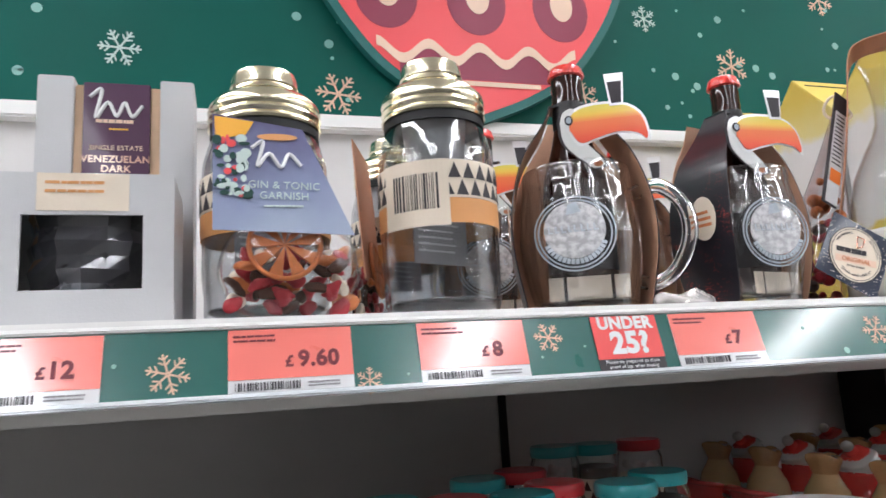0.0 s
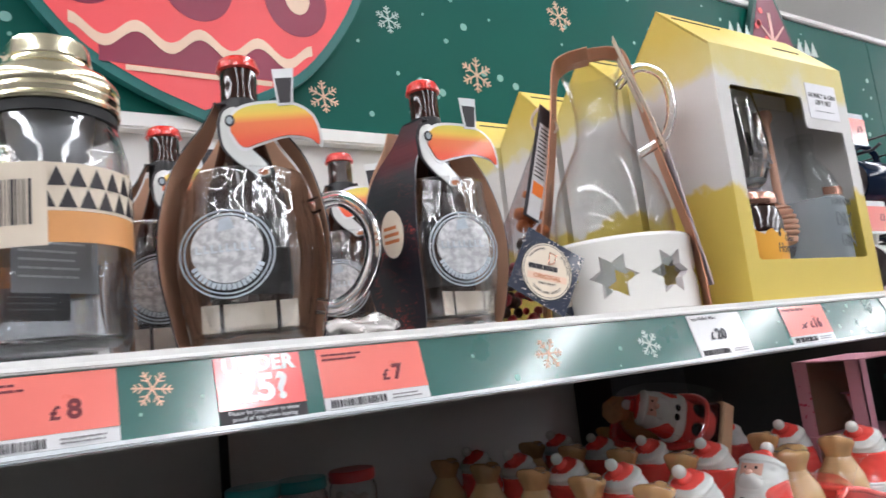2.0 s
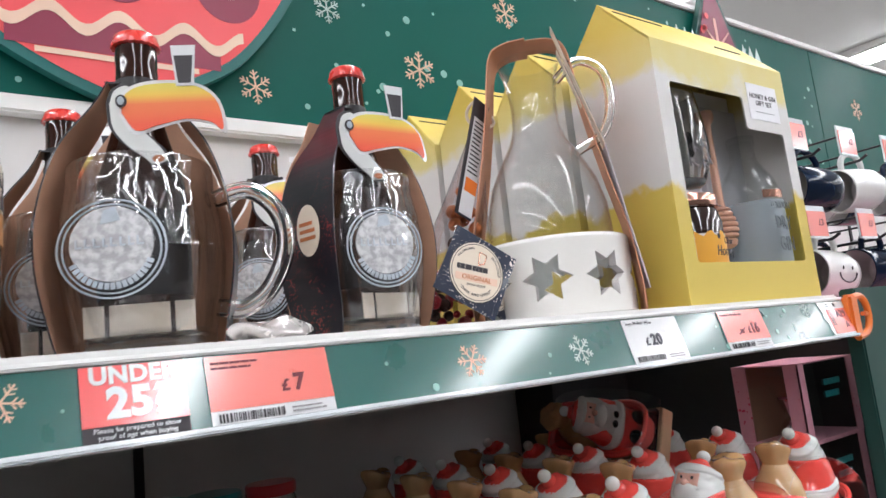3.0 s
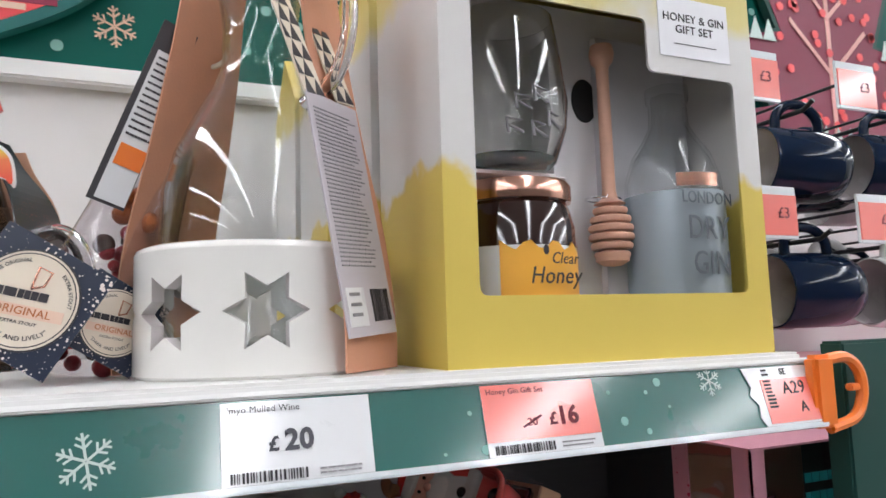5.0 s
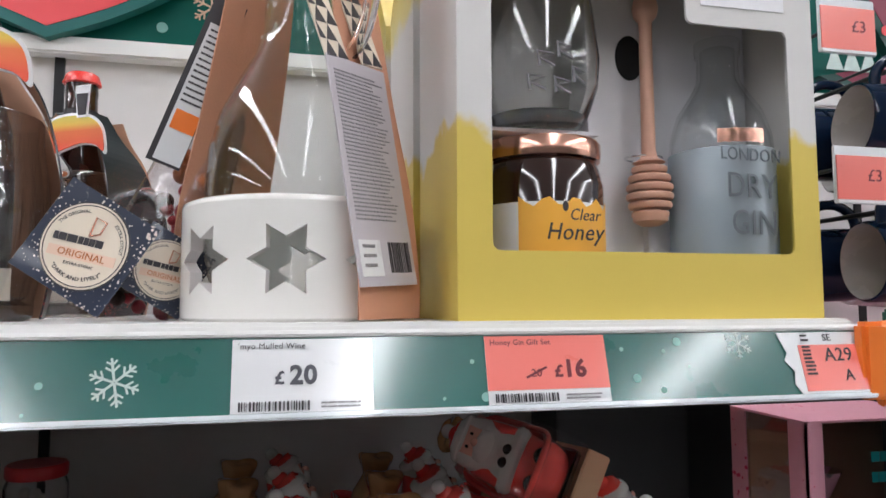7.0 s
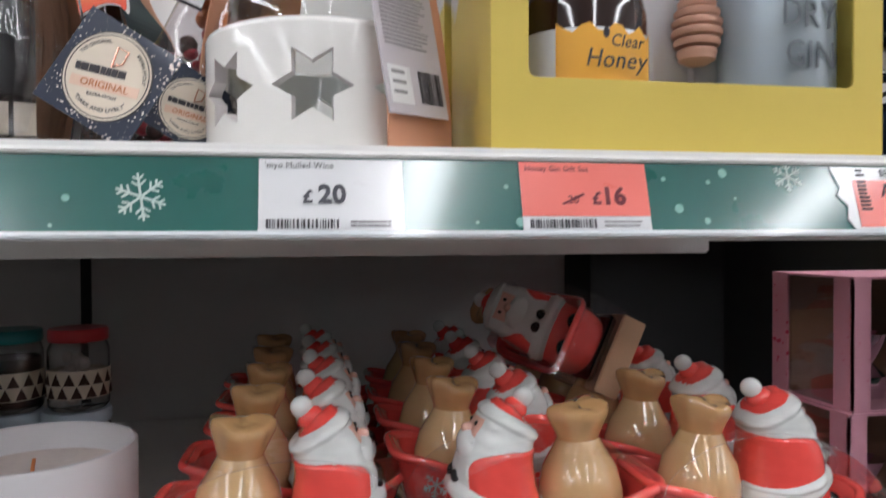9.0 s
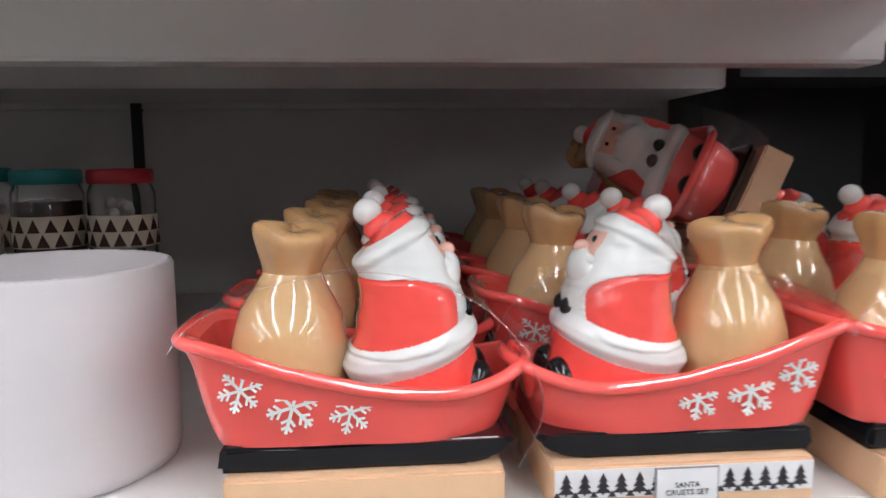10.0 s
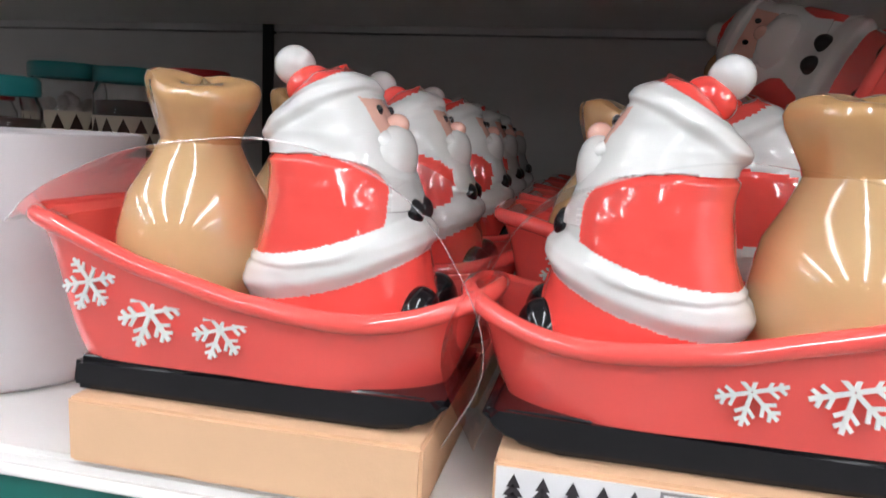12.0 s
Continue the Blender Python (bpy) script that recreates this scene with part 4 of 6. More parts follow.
sc = pose(0.002, -0.022, 0.184, 90, 7, 12)
part("side_card", prism(rect(-0.012, 0.012, -0.072, 0.062), -0.0006, 0.0006, None, sc), M_INK, gb3, "black card edge")
part("side_label", prism(rect(-0.008, 0.0115, -0.07, 0.04), 0.0008, 0.0012, None, sc), M_TICKET, gb3, "white printed side label")
part("label_lines", bars(sc @ pose(0, 0, 0.0014), -0.006, 0.01, 0.034, 13, 0.0048, 0.0016, 21), M_INK, gb3)
part("label_panel", prism(rect(-0.006, 0.0115, -0.045, -0.03), 0.0015, 0.0018, None, sc), M_ORANGE, gb3, "orange printed panel")
tw = [(0.024 + 0.018 * math.cos(a), 0.004 * math.sin(2 * a), 0.243 + 0.014 * math.sin(a)) for a in (2 * math.pi * i / 30 for i in range(30))]
part("twine", tube(tw, 0.0018, None, 6, True), M_CREAM, gb3, "looped twine", True)


# ---- upper shelf: bottle and tankard packs ----
def card_loop(keys, widths, thick=0.0012, n=6, bm=None):
    """A card strip bent along keys (x, z); widths gives its extent (y0, y1) at each key."""
    bm = bm or bmesh.new()
    path = spline([(x, 0, z) for x, z in keys], n)
    wy = spline([(a, b, 0) for a, b in widths], n)
    rings = []
    for i, p in enumerate(path):
        d = (path[min(i + 1, len(path) - 1)] - path[max(i - 1, 0)]).normalized()
        o = Vector((d.z, 0, -d.x)) * thick
        a, b = wy[i].x, wy[i].y
        rings.append([bm.verts.new(v) for v in ((p.x, a, p.z), (p.x, b, p.z), (p.x + o.x, b, p.z + o.z), (p.x + o.x, a, p.z + o.z))])
    for r, s in zip(rings, rings[1:]):
        for k in range(4):
            f = bm.faces.new((r[k], r[(k + 1) % 4], s[(k + 1) % 4], s[k]))
            f.material_index = 1 if k == 0 else 0
    bm.faces.new(rings[0][::-1])
    bm.faces.new(rings[-1])
    return bm


M_KRAFTIN = mat("raw_kraft_inside", (0.56, 0.31, 0.2), 0.65, vary=0.08, scale=70, bump=0.1, bscale=500)


def beer_pack(m, label, handle_turn=0.0, right_w=0.75, bird=(0.0, 0.95), face=(-22, -16)):
    t = thing("beer_and_tankard_pack", m, label, "gift pack", "beer gift packs")
    # tankard
    out = [(0, 0.0), (0.042, 0.0), (0.0445, 0.004), (0.045, 0.014), (0.051, 0.045), (0.0535, 0.07), (0.051, 0.1), (0.0475, 0.12), (0.047, 0.1345), (0.046, 0.136)]
    inn = [(0.044, 0.135), (0.0435, 0.12), (0.047, 0.098), (0.0495, 0.07), (0.047, 0.045), (0.041, 0.016), (0.036, 0.0125), (0, 0.012)]

    def dimple(a, z):
        e = math.exp(-((z - 0.065) / 0.035) ** 2)
        return -0.075 * e * max(0.0, math.cos(10 * a)) ** 0.7
    tank = part("tankard", lathe(rounded_rows(out) + inn, 120, wave=dimple), M_TANK, t, "clear fluted glass tankard", True)
    part("tankard_foot", lathe([(0, 0.0005), (0.0405, 0.0005), (0.0435, 0.004), (0.044, 0.0105), (0.0405, 0.013), (0, 0.0118)], 60, wave=lambda a, z: 0.012 * math.cos(20 * a)), M_GLASS, tank, "thick glass foot", True)
    hk = spline([(0.046, -0.008, 0.112), (0.07, -0.014, 0.118), (0.088, -0.02, 0.1), (0.092, -0.021, 0.072), (0.08, -0.018, 0.042), (0.062, -0.012, 0.028), (0.047, -0.008, 0.03)], 6)
    part("handle", tube([Matrix.Rotation(math.radians(handle_turn), 3, "Z") @ Vector(p) for p in hk], 0.0068, None, 14), M_GLASS, tank, "thick clear glass handle", True)
    # round badge on the front
    bm = bmesh.new()
    cm = pose(0, 0, 0, 0, 0, face[0]) @ pose(-0.002, -0.0565, 0.068, 90, 0, 0)
    prism(disc(0, 0.003, 0.0245, 0.0245, 48), -0.002, 0.0, bm, cm, 0)
    part("badge", bm, M_BADGE, tank, "translucent white round badge")
    bm = bmesh.new()
    for r in (0.029, 0.032):
        tube([cm @ Vector((r * math.cos(a), r * math.sin(a), -0.001)) for a in (2 * math.pi * i / 48 for i in range(48))], 0.0007, bm, 6, True)
    part("badge_ring", bm, M_PATCH, tank)
    bm = bmesh.new()
    for x0, x1 in ((-0.021, -0.017), (-0.0155, -0.012), (-0.0105, -0.0065), (-0.005, -0.002), (-0.0005, 0.0035), (0.005, 0.0085), (0.010, 0.0135), (0.015, 0.019)):
        prism([(x0, 0.001), (x0 + 0.0012, 0.001), (x0 + 0.0012, 0.007), (x0, 0.007)], 0.0002, 0.0006, bm, cm)
        prism([(x0 + 0.0012, 0.001), (x1, 0.001), (x1, 0.0022), (x0 + 0.0012, 0.0022)], 0.0002, 0.0006, bm, cm)
    prism([(-0.006, 0.016), (0.006, 0.018), (0.003, 0.027), (-0.004, 0.025)], 0.0002, 0.0006, bm, cm)
    for k in range(17):
        a = math.radians(205 + k * 8.2)
        w = cm @ pose(0.0245 * math.cos(a), 0.0245 * math.sin(a), 0.0002, 0, 0, math.degrees(a) + 90)
        prism(rect(-0.0014, 0.0014, -0.0022, 0.0022), 0, 0.0005, bm, w)
    part("badge_print", bm, M_PATCH, tank, "grey printed badge lettering bars")
    # bottle standing in the tankard
    prof = [(0, 0.013), (0.026, 0.013), (0.0295, 0.017), (0.0298, 0.11), (0.028, 0.128), (0.0195, 0.158), (0.0148, 0.178), (0.0138, 0.215), (0.0142, 0.222), (0.0135, 0.232), (0, 0.233)]
    bot = part("bottle", lathe(prof, 48), M_BROWNGLASS, t, "dark brown glass beer bottle", True)
    part("neck_label", lathe([(0.0151, 0.178), (0.0153, 0.178), (0.0146, 0.203), (0.0144, 0.203), (0.0151, 0.178)], 40), M_BLACKLBL, bot, "black neck label", True)
    cap = [(0, 0.241), (0.012, 0.241), (0.0145, 0.239), (0.0158, 0.234), (0.0162, 0.2305), (0.014, 0.2295)]
    part("crown_cap", lathe(cap, 63, wave=lambda a, z: 0.05 * math.cos(21 * a) if z < 0.2335 else 0), M_CAP, bot, "fluted red crown cap", True)
    part("body_label", lathe([(0.0300, 0.04), (0.0303, 0.04), (0.0303, 0.1), (0.0300, 0.1), (0.0300, 0.04)], 48), M_BLACKLBL, bot, "black body label", True)
    # card carrier: over the neck and down both sides
    left = [(-0.0165, 0.2), (-0.026, 0.178), (-0.046, 0.145), (-0.0575, 0.1), (-0.0585, 0.06), (-0.0525, 0.02), (-0.049, 0.0015)]
    wl = [(-0.012, 0.014), (-0.019, 0.022), (-0.027, 0.032), (-0.033, 0.038), (-0.033, 0.038), (-0.028, 0.034), (-0.022, 0.03)]
    part("carrier_side", card_loop(left, wl), [M_BLACKCARD, M_KRAFTIN], t, "black glitter-printed card side")
    part("carrier_side", card_loop([(-x, z) for x, z in left[::-1]], [(a * right_w, b) for a, b in wl[::-1]]), [M_BLACKCARD, M_KRAFTIN], t, "black card side with a brown inner face")
    shape = [(p.x, p.z) for p in spline([(x, 0, z) for x, z in left], 5)]
    shape = shape + [(-x, z) for x, z in shape[::-1]]
    part("carrier_back", prism([(x * 0.985, z) for x, z in shape], -0.0385, -0.0373, None, FRONT), M_KRAFTIN, t, "brown inner face of the card back")
    bm = bmesh.new()
    prism([(-0.019, -0.012), (0.019, -0.012), (0.019, 0.012), (-0.019, 0.012)], 0.1985, 0.1998, bm)
    part("carrier_top", bm, M_BLACKCARD, t)
    om = Matrix.Translation((-0.0602, -0.004, 0.088)) @ pose(0, 0, 0, 90, 0, -90)
    part("side_badge", prism(disc(0, 0, 0.014, 0.021), 0.0006, 0.0012, None, om), M_CREAM, t, "cream oval badge with plain bars")
    part("side_badge_print", bars(om @ pose(0, 0, 0.0014), -0.01, 0.01, 0.004, 3, 0.006, 0.003, 4), M_PEEL, t)
    tabs = bmesh.new()
    for x0, x1 in ((-0.033, -0.021), (-0.018, 0.018), (0.021, 0.033)):
        box(tabs, x0, x1, -0.0305, -0.0295, 0.0135, 0.034, 0.0)
    part("card_tab", tabs, M_CREAM, t, "cream folded card tabs")
    # flat bird-shaped topper of layered card, with a little stout glass on its beak
    tm = pose(0, 0, 0, 0, 0, face[1]) @ pose(bird[0], -0.035, 0, 90, 0, 0) @ Matrix.Diagonal((bird[1], 1, 1, 1))
    top = thing_part("bird_topper", t, "bird-shaped card topper with an orange beak")
    beak = [(-0.022, 0.166), (-0.02, 0.178), (-0.008, 0.185), (0.015, 0.1865), (0.036, 0.183), (0.049, 0.173), (0.0535, 0.157), (0.052, 0.151), (0.044, 0.157), (0.026, 0.160), (0.004, 0.156), (-0.012, 0.153)]
    bo = [(p.x, p.y) for p in spline([(x, y, 0) for x, y in beak + beak[:1]], 4)][:-1]
    cx, cy = 0.015, 0.169
    part("beak_backing", prism([(cx + (x - cx) * 1.07, cy + (y - cy) * 1.16) for x, y in bo], 0, 0.001, None, tm), M_TICKET, top)
    part("beak", prism(bo, 0.0012, 0.002, None, tm), M_BEAK, top, "orange and yellow beak")
    body = [(-0.031, 0.173), (-0.027, 0.183), (-0.017, 0.186), (-0.014, 0.175), (-0.013, 0.16), (-0.002, 0.148), (0.007, 0.138), (0.009, 0.131), (-0.001, 0.129), (-0.007, 0.134), (-0.019, 0.143), (-0.029, 0.156)]
    bb = [(p.x, p.y) for p in spline([(x, y, 0) for x, y in body + body[:1]], 4)][:-1]
    cx, cy = -0.012, 0.15
    part("neck_backing", prism([(cx + (x - cx) * 1.16, cy + (y - cy) * 1.05) for x, y in bb], -0.0012, -0.0002, None, tm), M_INK, top, "black outline card")
    part("neck", prism(bb, 0.0, 0.0008, None, tm), M_SANTAWHITE, top, "white throat")
    part("throat_patch", prism(disc(0.0035, 0.1325, 0.0045, 0.0026), 0.0009, 0.0013, None, tm), M_PEEL, top, "orange chest patch")
    part("eye", prism(disc(-0.022, 0.1745, 0.0042, 0.0046, 20), 0.0022, 0.0028, None, tm), M_INK, top)
    part("eye_ring", prism(disc(-0.022, 0.1745, 0.0026, 0.003, 20), 0.003, 0.0034, None, tm), M_PATCH, top)
    part("stout_glass_backing", prism([(0.0195, 0.184), (0.033, 0.184), (0.0355, 0.214), (0.0165, 0.214)], 0.0022, 0.003, None, tm), M_TICKET, top)
    part("stout_glass", prism([(0.0215, 0.186), (0.031, 0.186), (0.0332, 0.206), (0.0188, 0.206)], 0.0032, 0.0038, None, tm), M_INK, top, "little black stout glass with a pale head")
    return t


def thing_part(name, parent, label):
    ob = new(name)
    ob.empty_display_size = 0.01
    ob.parent = parent
    ob["label"] = label
    return ob


M_GINLBL = film_mat("frosted_label", (0.8, 0.87, 0.92), 0.08, 0.3, milk=0.2)
M_BLACKLBL = mat("black_label", (0.015, 0.014, 0.016), 0.35, vary=0.1)
M_BADGE = film_mat("frosted_badge", (0.97, 0.97, 0.98), 0.05, 0.3, milk=0.4)
nt = M_BADGE.node_tree
mott, span = nt.nodes.new("ShaderNodeTexNoise"), nt.nodes.new("ShaderNodeMapRange")
mott.inputs["Scale"].default_value, mott.inputs["Detail"].default_value = 190, 8
span.inputs[1].default_value, span.inputs[2].default_value = 0.4, 0.62
span.inputs[3].default_value, span.inputs[4].default_value = 0.28, 0.5
nt.links.new(nt.nodes["Texture Coordinate"].outputs["Object"], mott.inputs["Vector"])
nt.links.new(mott.outputs["Fac"], span.inputs[0])
nt.links.new(span.outputs[0], nt.nodes["Mix Shader.001"].inputs[0])
pack = beer_pack(pose(0.196, 0.119, DECK, 0, 0, -21) @ Matrix.Diagonal((1.06, 1.06, 1.0, 1)), "dimpled glass tankard holding a beer bottle in a black card carrier", 13.0, 1.0, (0.0165, 0.84), (-9, -5))
beer_pack(pose(0.374, 0.116, DECK, 0, 0, 14), "turned tankard and beer bottle pack, black carrier side showing", 95.0, 1.0)
copy_thing(pack, pose(0.170, 0.300, DECK, 0, 0, -8))["label"] = "tankard and beer bottle pack in the second row"
copy_thing(pack, pose(0.385, 0.345, DECK, 0, 0, -25))["label"] = "tankard and beer bottle pack standing in the second row"

def arc_writing(body, size, material, parent, m, radius, mid, sense):
    """Small print bent round a circle; sense 1 reads clockwise over the top, -1 along the bottom."""
    ob = writing("ring_print", body, size, material, parent, m)
    for v in ob.data.vertices:
        a = math.radians(mid) - sense * v.co.x / radius
        r = radius + sense * v.co.y
        v.co.x, v.co.y = r * math.cos(a), r * math.sin(a)
    return ob


tag = thing("diamond_swing_tag", pose(0.462, 0.072, DECK + 0.047, 0, 0, -8), "navy starry square swing tag with a cream oval badge", "swing tag")
dm = pose(0, 0, 0, 84, 0, 0) @ pose(0, 0, 0, 0, 0, 58)
part("card", prism(rect(-0.0325, 0.0325, -0.0325, 0.0325), -0.0006, 0.0006, None, dm), M_NAVYTAG, tag)
lm = pose(0, 0, 0, 84, 0, 0) @ pose(0, 0, 0, 0, 0, -14)
part("badge_rim", prism(disc(0, 0, 0.0275, 0.0285), 0.0008, 0.0011, None, lm), M_INK, tag)
part("badge", prism(disc(0, 0, 0.0265, 0.0275), 0.0012, 0.0015, None, lm), M_CREAM, tag, "cream oval badge")
part("badge_ring", ring(bmesh.new(), (0, 0, 0), 0.025, 0.026, 0.0003), M_INK, tag).matrix_basis = lm @ pose(0, 0, 0.0016)
part("name_print", bars(lm @ pose(0, 0, 0.0017), -0.02, 0.0215, 0.0005, 1, 0.01, 0.0048, 31), M_INK, tag, "black bars where the name stands")
part("ribbon", prism(rect(-0.021, 0.021, -0.0095, -0.003), 0.0016, 0.0019, None, lm), M_ORN_CREAM, tag, "pale orange ribbon")
writing("label_word", "ORIGINAL", 0.0062, M_PEEL, tag, lm @ pose(0, -0.0063, 0.0021))
writing("label_word", "EXTRA STOUT", 0.0027, M_INK, tag, lm @ pose(0, -0.0125, 0.0017))
for text, size, mid, sense, rad in (("\"DARK AND LIVELY\"", 0.0036, -90, -1, 0.0212), ("THE ORIGINAL", 0.0029, 124, 1, 0.0222), ("EXTRA STOUT", 0.0029, 24, 1, 0.0222)):
    arc_writing(text, size, M_INK, tag, lm @ pose(0, 0, 0.0017), rad, mid, sense)
part("emblem", tube([lm @ Vector(p) for p in ((0.001, 0.0065, 0.002), (0.002, 0.019, 0.002), (0.009, 0.017, 0.002), (0.007, 0.009, 0.002), (0.001, 0.0065, 0.002))], 0.0007, None, 6), M_ROSE, tag, "small rose-gold emblem")
tag2 = copy_thing(tag, pose(0.505, 0.10, DECK + 0.034, 0, 0, 20) @ Matrix.Diagonal((0.75, 0.75, 0.75, 1)))

foil = bmesh.new()
bmesh.ops.create_icosphere(foil, subdivisions=4, radius=1.0, matrix=Matrix.Diagonal((0.034, 0.022, 0.009, 1)))
for v in foil.verts:
    v.co += 0.006 * noise.noise_vector(v.co * 55)
    v.co.z = max(v.co.z, -0.008)
f = tagged(part("foil_packet", foil, M_FOIL), "small crumpled silver foil packet on the shelf", "packet")
f.matrix_basis = pose(0.272, 0.085, DECK + 0.0085, 0, 0, 12)


# ---- upper shelf: carafe set ----
def star_points(cx, cy, r, n=6, inner=0.56, rot=0.0):
    return [(cx + (r if i % 2 == 0 else r * inner) * math.sin(math.pi * i / n + rot), cy + (r if i % 2 == 0 else r * inner) * math.cos(math.pi * i / n + rot)) for i in range(2 * n)]


def star_drum(R, H, wall=0.008, stars=8, turn=40.0):
    """A round wall pierced by stars, with a floor and a rounded top edge."""
    bm = bmesh.new()
    per = 2 * math.pi * R / stars
    cy, r0, edge = 0.038, 0.0245, 0.004

    def wrap(u, z, rad):
        a = u / R + radians(turn - 90)
        return (rad * math.cos(a), rad * math.sin(a), z)
    star = []
    pts = star_points(0, 0, r0, rot=math.pi / 6)
    for i, p in enumerate(pts):
        q = pts[(i + 1) % len(pts)]
        star += [(p[0] + (q[0] - p[0]) * k / 3, p[1] + (q[1] - p[1]) * k / 3) for k in range(3)]
    m = len(star)
    rim = []
    for x, y in star:
        k = min(per / 2 / abs(x) if abs(x) > 1e-9 else 9e9, (H - edge - cy) / y if y > 1e-9 else ((cy - 0.002) / -y if y < -1e-9 else 9e9))
        rim.append((x * k, y * k))
    corners = [(per / 2, H - edge - cy), (per / 2, 0.002 - cy), (-per / 2, 0.002 - cy), (-per / 2, H - edge - cy)]
    ring0, ring1 = [], []
    for i in range(m):
        ring0.append(star[i])
        ring1.append(rim[i])
        j = (i + 1) % m
        for c in corners:
            a0, a1, ac = (math.atan2(*reversed(v)) for v in (rim[i], rim[j], c))
            d1, dc = (a0 - a1) % (2 * math.pi), (a0 - ac) % (2 * math.pi)
            if 1e-6 < dc < d1 - 1e-6:
                ring0.append(((star[i][0] + star[j][0]) / 2, (star[i][1] + star[j][1]) / 2))
                ring1.append(c)
    n, steps = len(ring0), 8
    for s in range(stars):
        off = s * per
        for rad, flip in ((R, False), (R - wall, True)):
            g = [[bm.verts.new(wrap(off + a[0] + (b[0] - a[0]) * k / steps, cy + a[1] + (b[1] - a[1]) * k / steps, rad)) for a, b in zip(ring0, ring1)] for k in range(steps + 1)]
            for k in range(steps):
                for i in range(n):
                    q = (g[k][i], g[k][(i + 1) % n], g[k + 1][(i + 1) % n], g[k + 1][i])
                    bm.faces.new(q if flip else q[::-1])
            if not flip:
                outer = g[0]
            else:
                for i in range(n):
                    bm.faces.new((outer[i], outer[(i + 1) % n], g[0][(i + 1) % n], g[0][i])).material_index = 1
    w = wall
    lathe([(R, H - edge), (R - 0.0008, H - 0.0015), (R - 0.003, H), (R - w + 0.003, H), (R - w + 0.0008, H - 0.0015), (R - w, H - edge)], 96, bm)
    lathe([(0, 0.0), (R - 0.002, 0.0), (R, 0.002)], 96, bm)
    lathe([(R - w, 0.002), (R - w, 0.005), (0, 0.005)], 96, bm)
    bmesh.ops.remove_doubles(bm, verts=bm.verts, dist=0.00005)
    return bm


def carafe_set(m, label):
    t = thing("mulled_wine_carafe_set", m, label, "carafe set", "carafe sets")
    R, H = 0.0775, 0.078
    base = part("warmer_base", star_drum(R, H), [M_CERAMIC, M_CERIN], t, "white glazed ceramic warmer with star cut-outs", True)
    # glass carafe standing in the base
    g = [(0, 0.012), (0.045, 0.012), (0.057, 0.017), (0.063, 0.04), (0.064, 0.085), (0.062, 0.115), (0.055, 0.142), (0.043, 0.167), (0.031, 0.188), (0.0255, 0.204), (0.0245, 0.23), (0.0285, 0.26), (0.034, 0.278)]
    gi = [(0.0328, 0.278), (0.0273, 0.26), (0.0233, 0.23), (0.0243, 0.204), (0.0298, 0.1875), (0.0418, 0.166), (0.0538, 0.1415), (0.0608, 0.1148), (0.0628, 0.085), (0.0618, 0.041), (0.055, 0.019), (0, 0.015)]
    car = part("carafe", lathe(g + gi, 64), M_THIN, t, "clear bell-shaped glass carafe", True)
    hk = spline([(0.026, -0.004, 0.252), (0.05, -0.008, 0.268), (0.074, -0.012, 0.252), (0.078, -0.013, 0.215), (0.066, -0.011, 0.185), (0.04, -0.006, 0.172)], 7)
    part("handle", tube(hk, 0.0052, None, 12), M_GLASS, car, "clear glass loop handle", True)
    # kraft card wrap over the top and down both sides
    left = [(0.0, 0.298), (-0.026, 0.295), (-0.04, 0.28), (-0.049, 0.22), (-0.062, 0.15), (-0.076, 0.085), (-0.082, 0.03), (-0.0825, 0.001)]
    wl = [(-0.02, 0.034), (-0.02, 0.034), (-0.024, 0.036), (-0.03, 0.038), (-0.036, 0.04), (-0.042, 0.042), (-0.044, 0.044), (-0.044, 0.044)]
    part("card_wrap", card_loop(left, wl), [M_KRAFT, M_KRAFT], t, "brown kraft card wrap")
    part("card_wrap", card_loop([(-x, z) for x, z in left[::-1]], [(a * 0.72, b * 0.72) for a, b in wl[::-1]]), [M_KRAFT, M_KRAFT], t, "brown kraft card wrap")
    return t


cs = carafe_set(pose(0.592, 0.104, DECK, 0, 0, -46), "glass mulled wine carafe on a white star-pierced ceramic warmer")

# swing tag with fir-tree straps, on the outside of the card wrap
st = thing("carafe_swing_tag", pose(0.592, 0.104, DECK, 0, 0, -46), "lilac-grey swing tag on two fir-tree patterned straps", "swing tag")
tm = pose(0.0875, -0.006, 0.022, 90, 0, 90) @ pose(0, 0, 0, -9, 0, 3)
part("panel", prism(rect(-0.03, 0.028, 0.0, 0.148), 0, 0.0012, None, tm), M_LILAC, st, "lilac-grey text panel")
part("small_print", bars(tm @ pose(0, 0, 0.0014), -0.025, 0.023, 0.138, 38, 0.0026, 0.0009, 44), M_GREYINK, st, "small print bars")
part("sticker", prism(rect(-0.027, -0.006, 0.006, 0.029), 0.0014, 0.0018, None, tm), M_TICKET, st, "white date sticker")
part("sticker_lines", bars(tm @ pose(0, 0, 0.002), -0.024, -0.009, 0.024, 3, 0.006, 0.002, 3), M_GREYINK, st)
part("barcode", barcode(tm @ pose(0, 0, 0.0014), 0.002, 0.024, 0.008, 0.028, 12), M_INK, st)
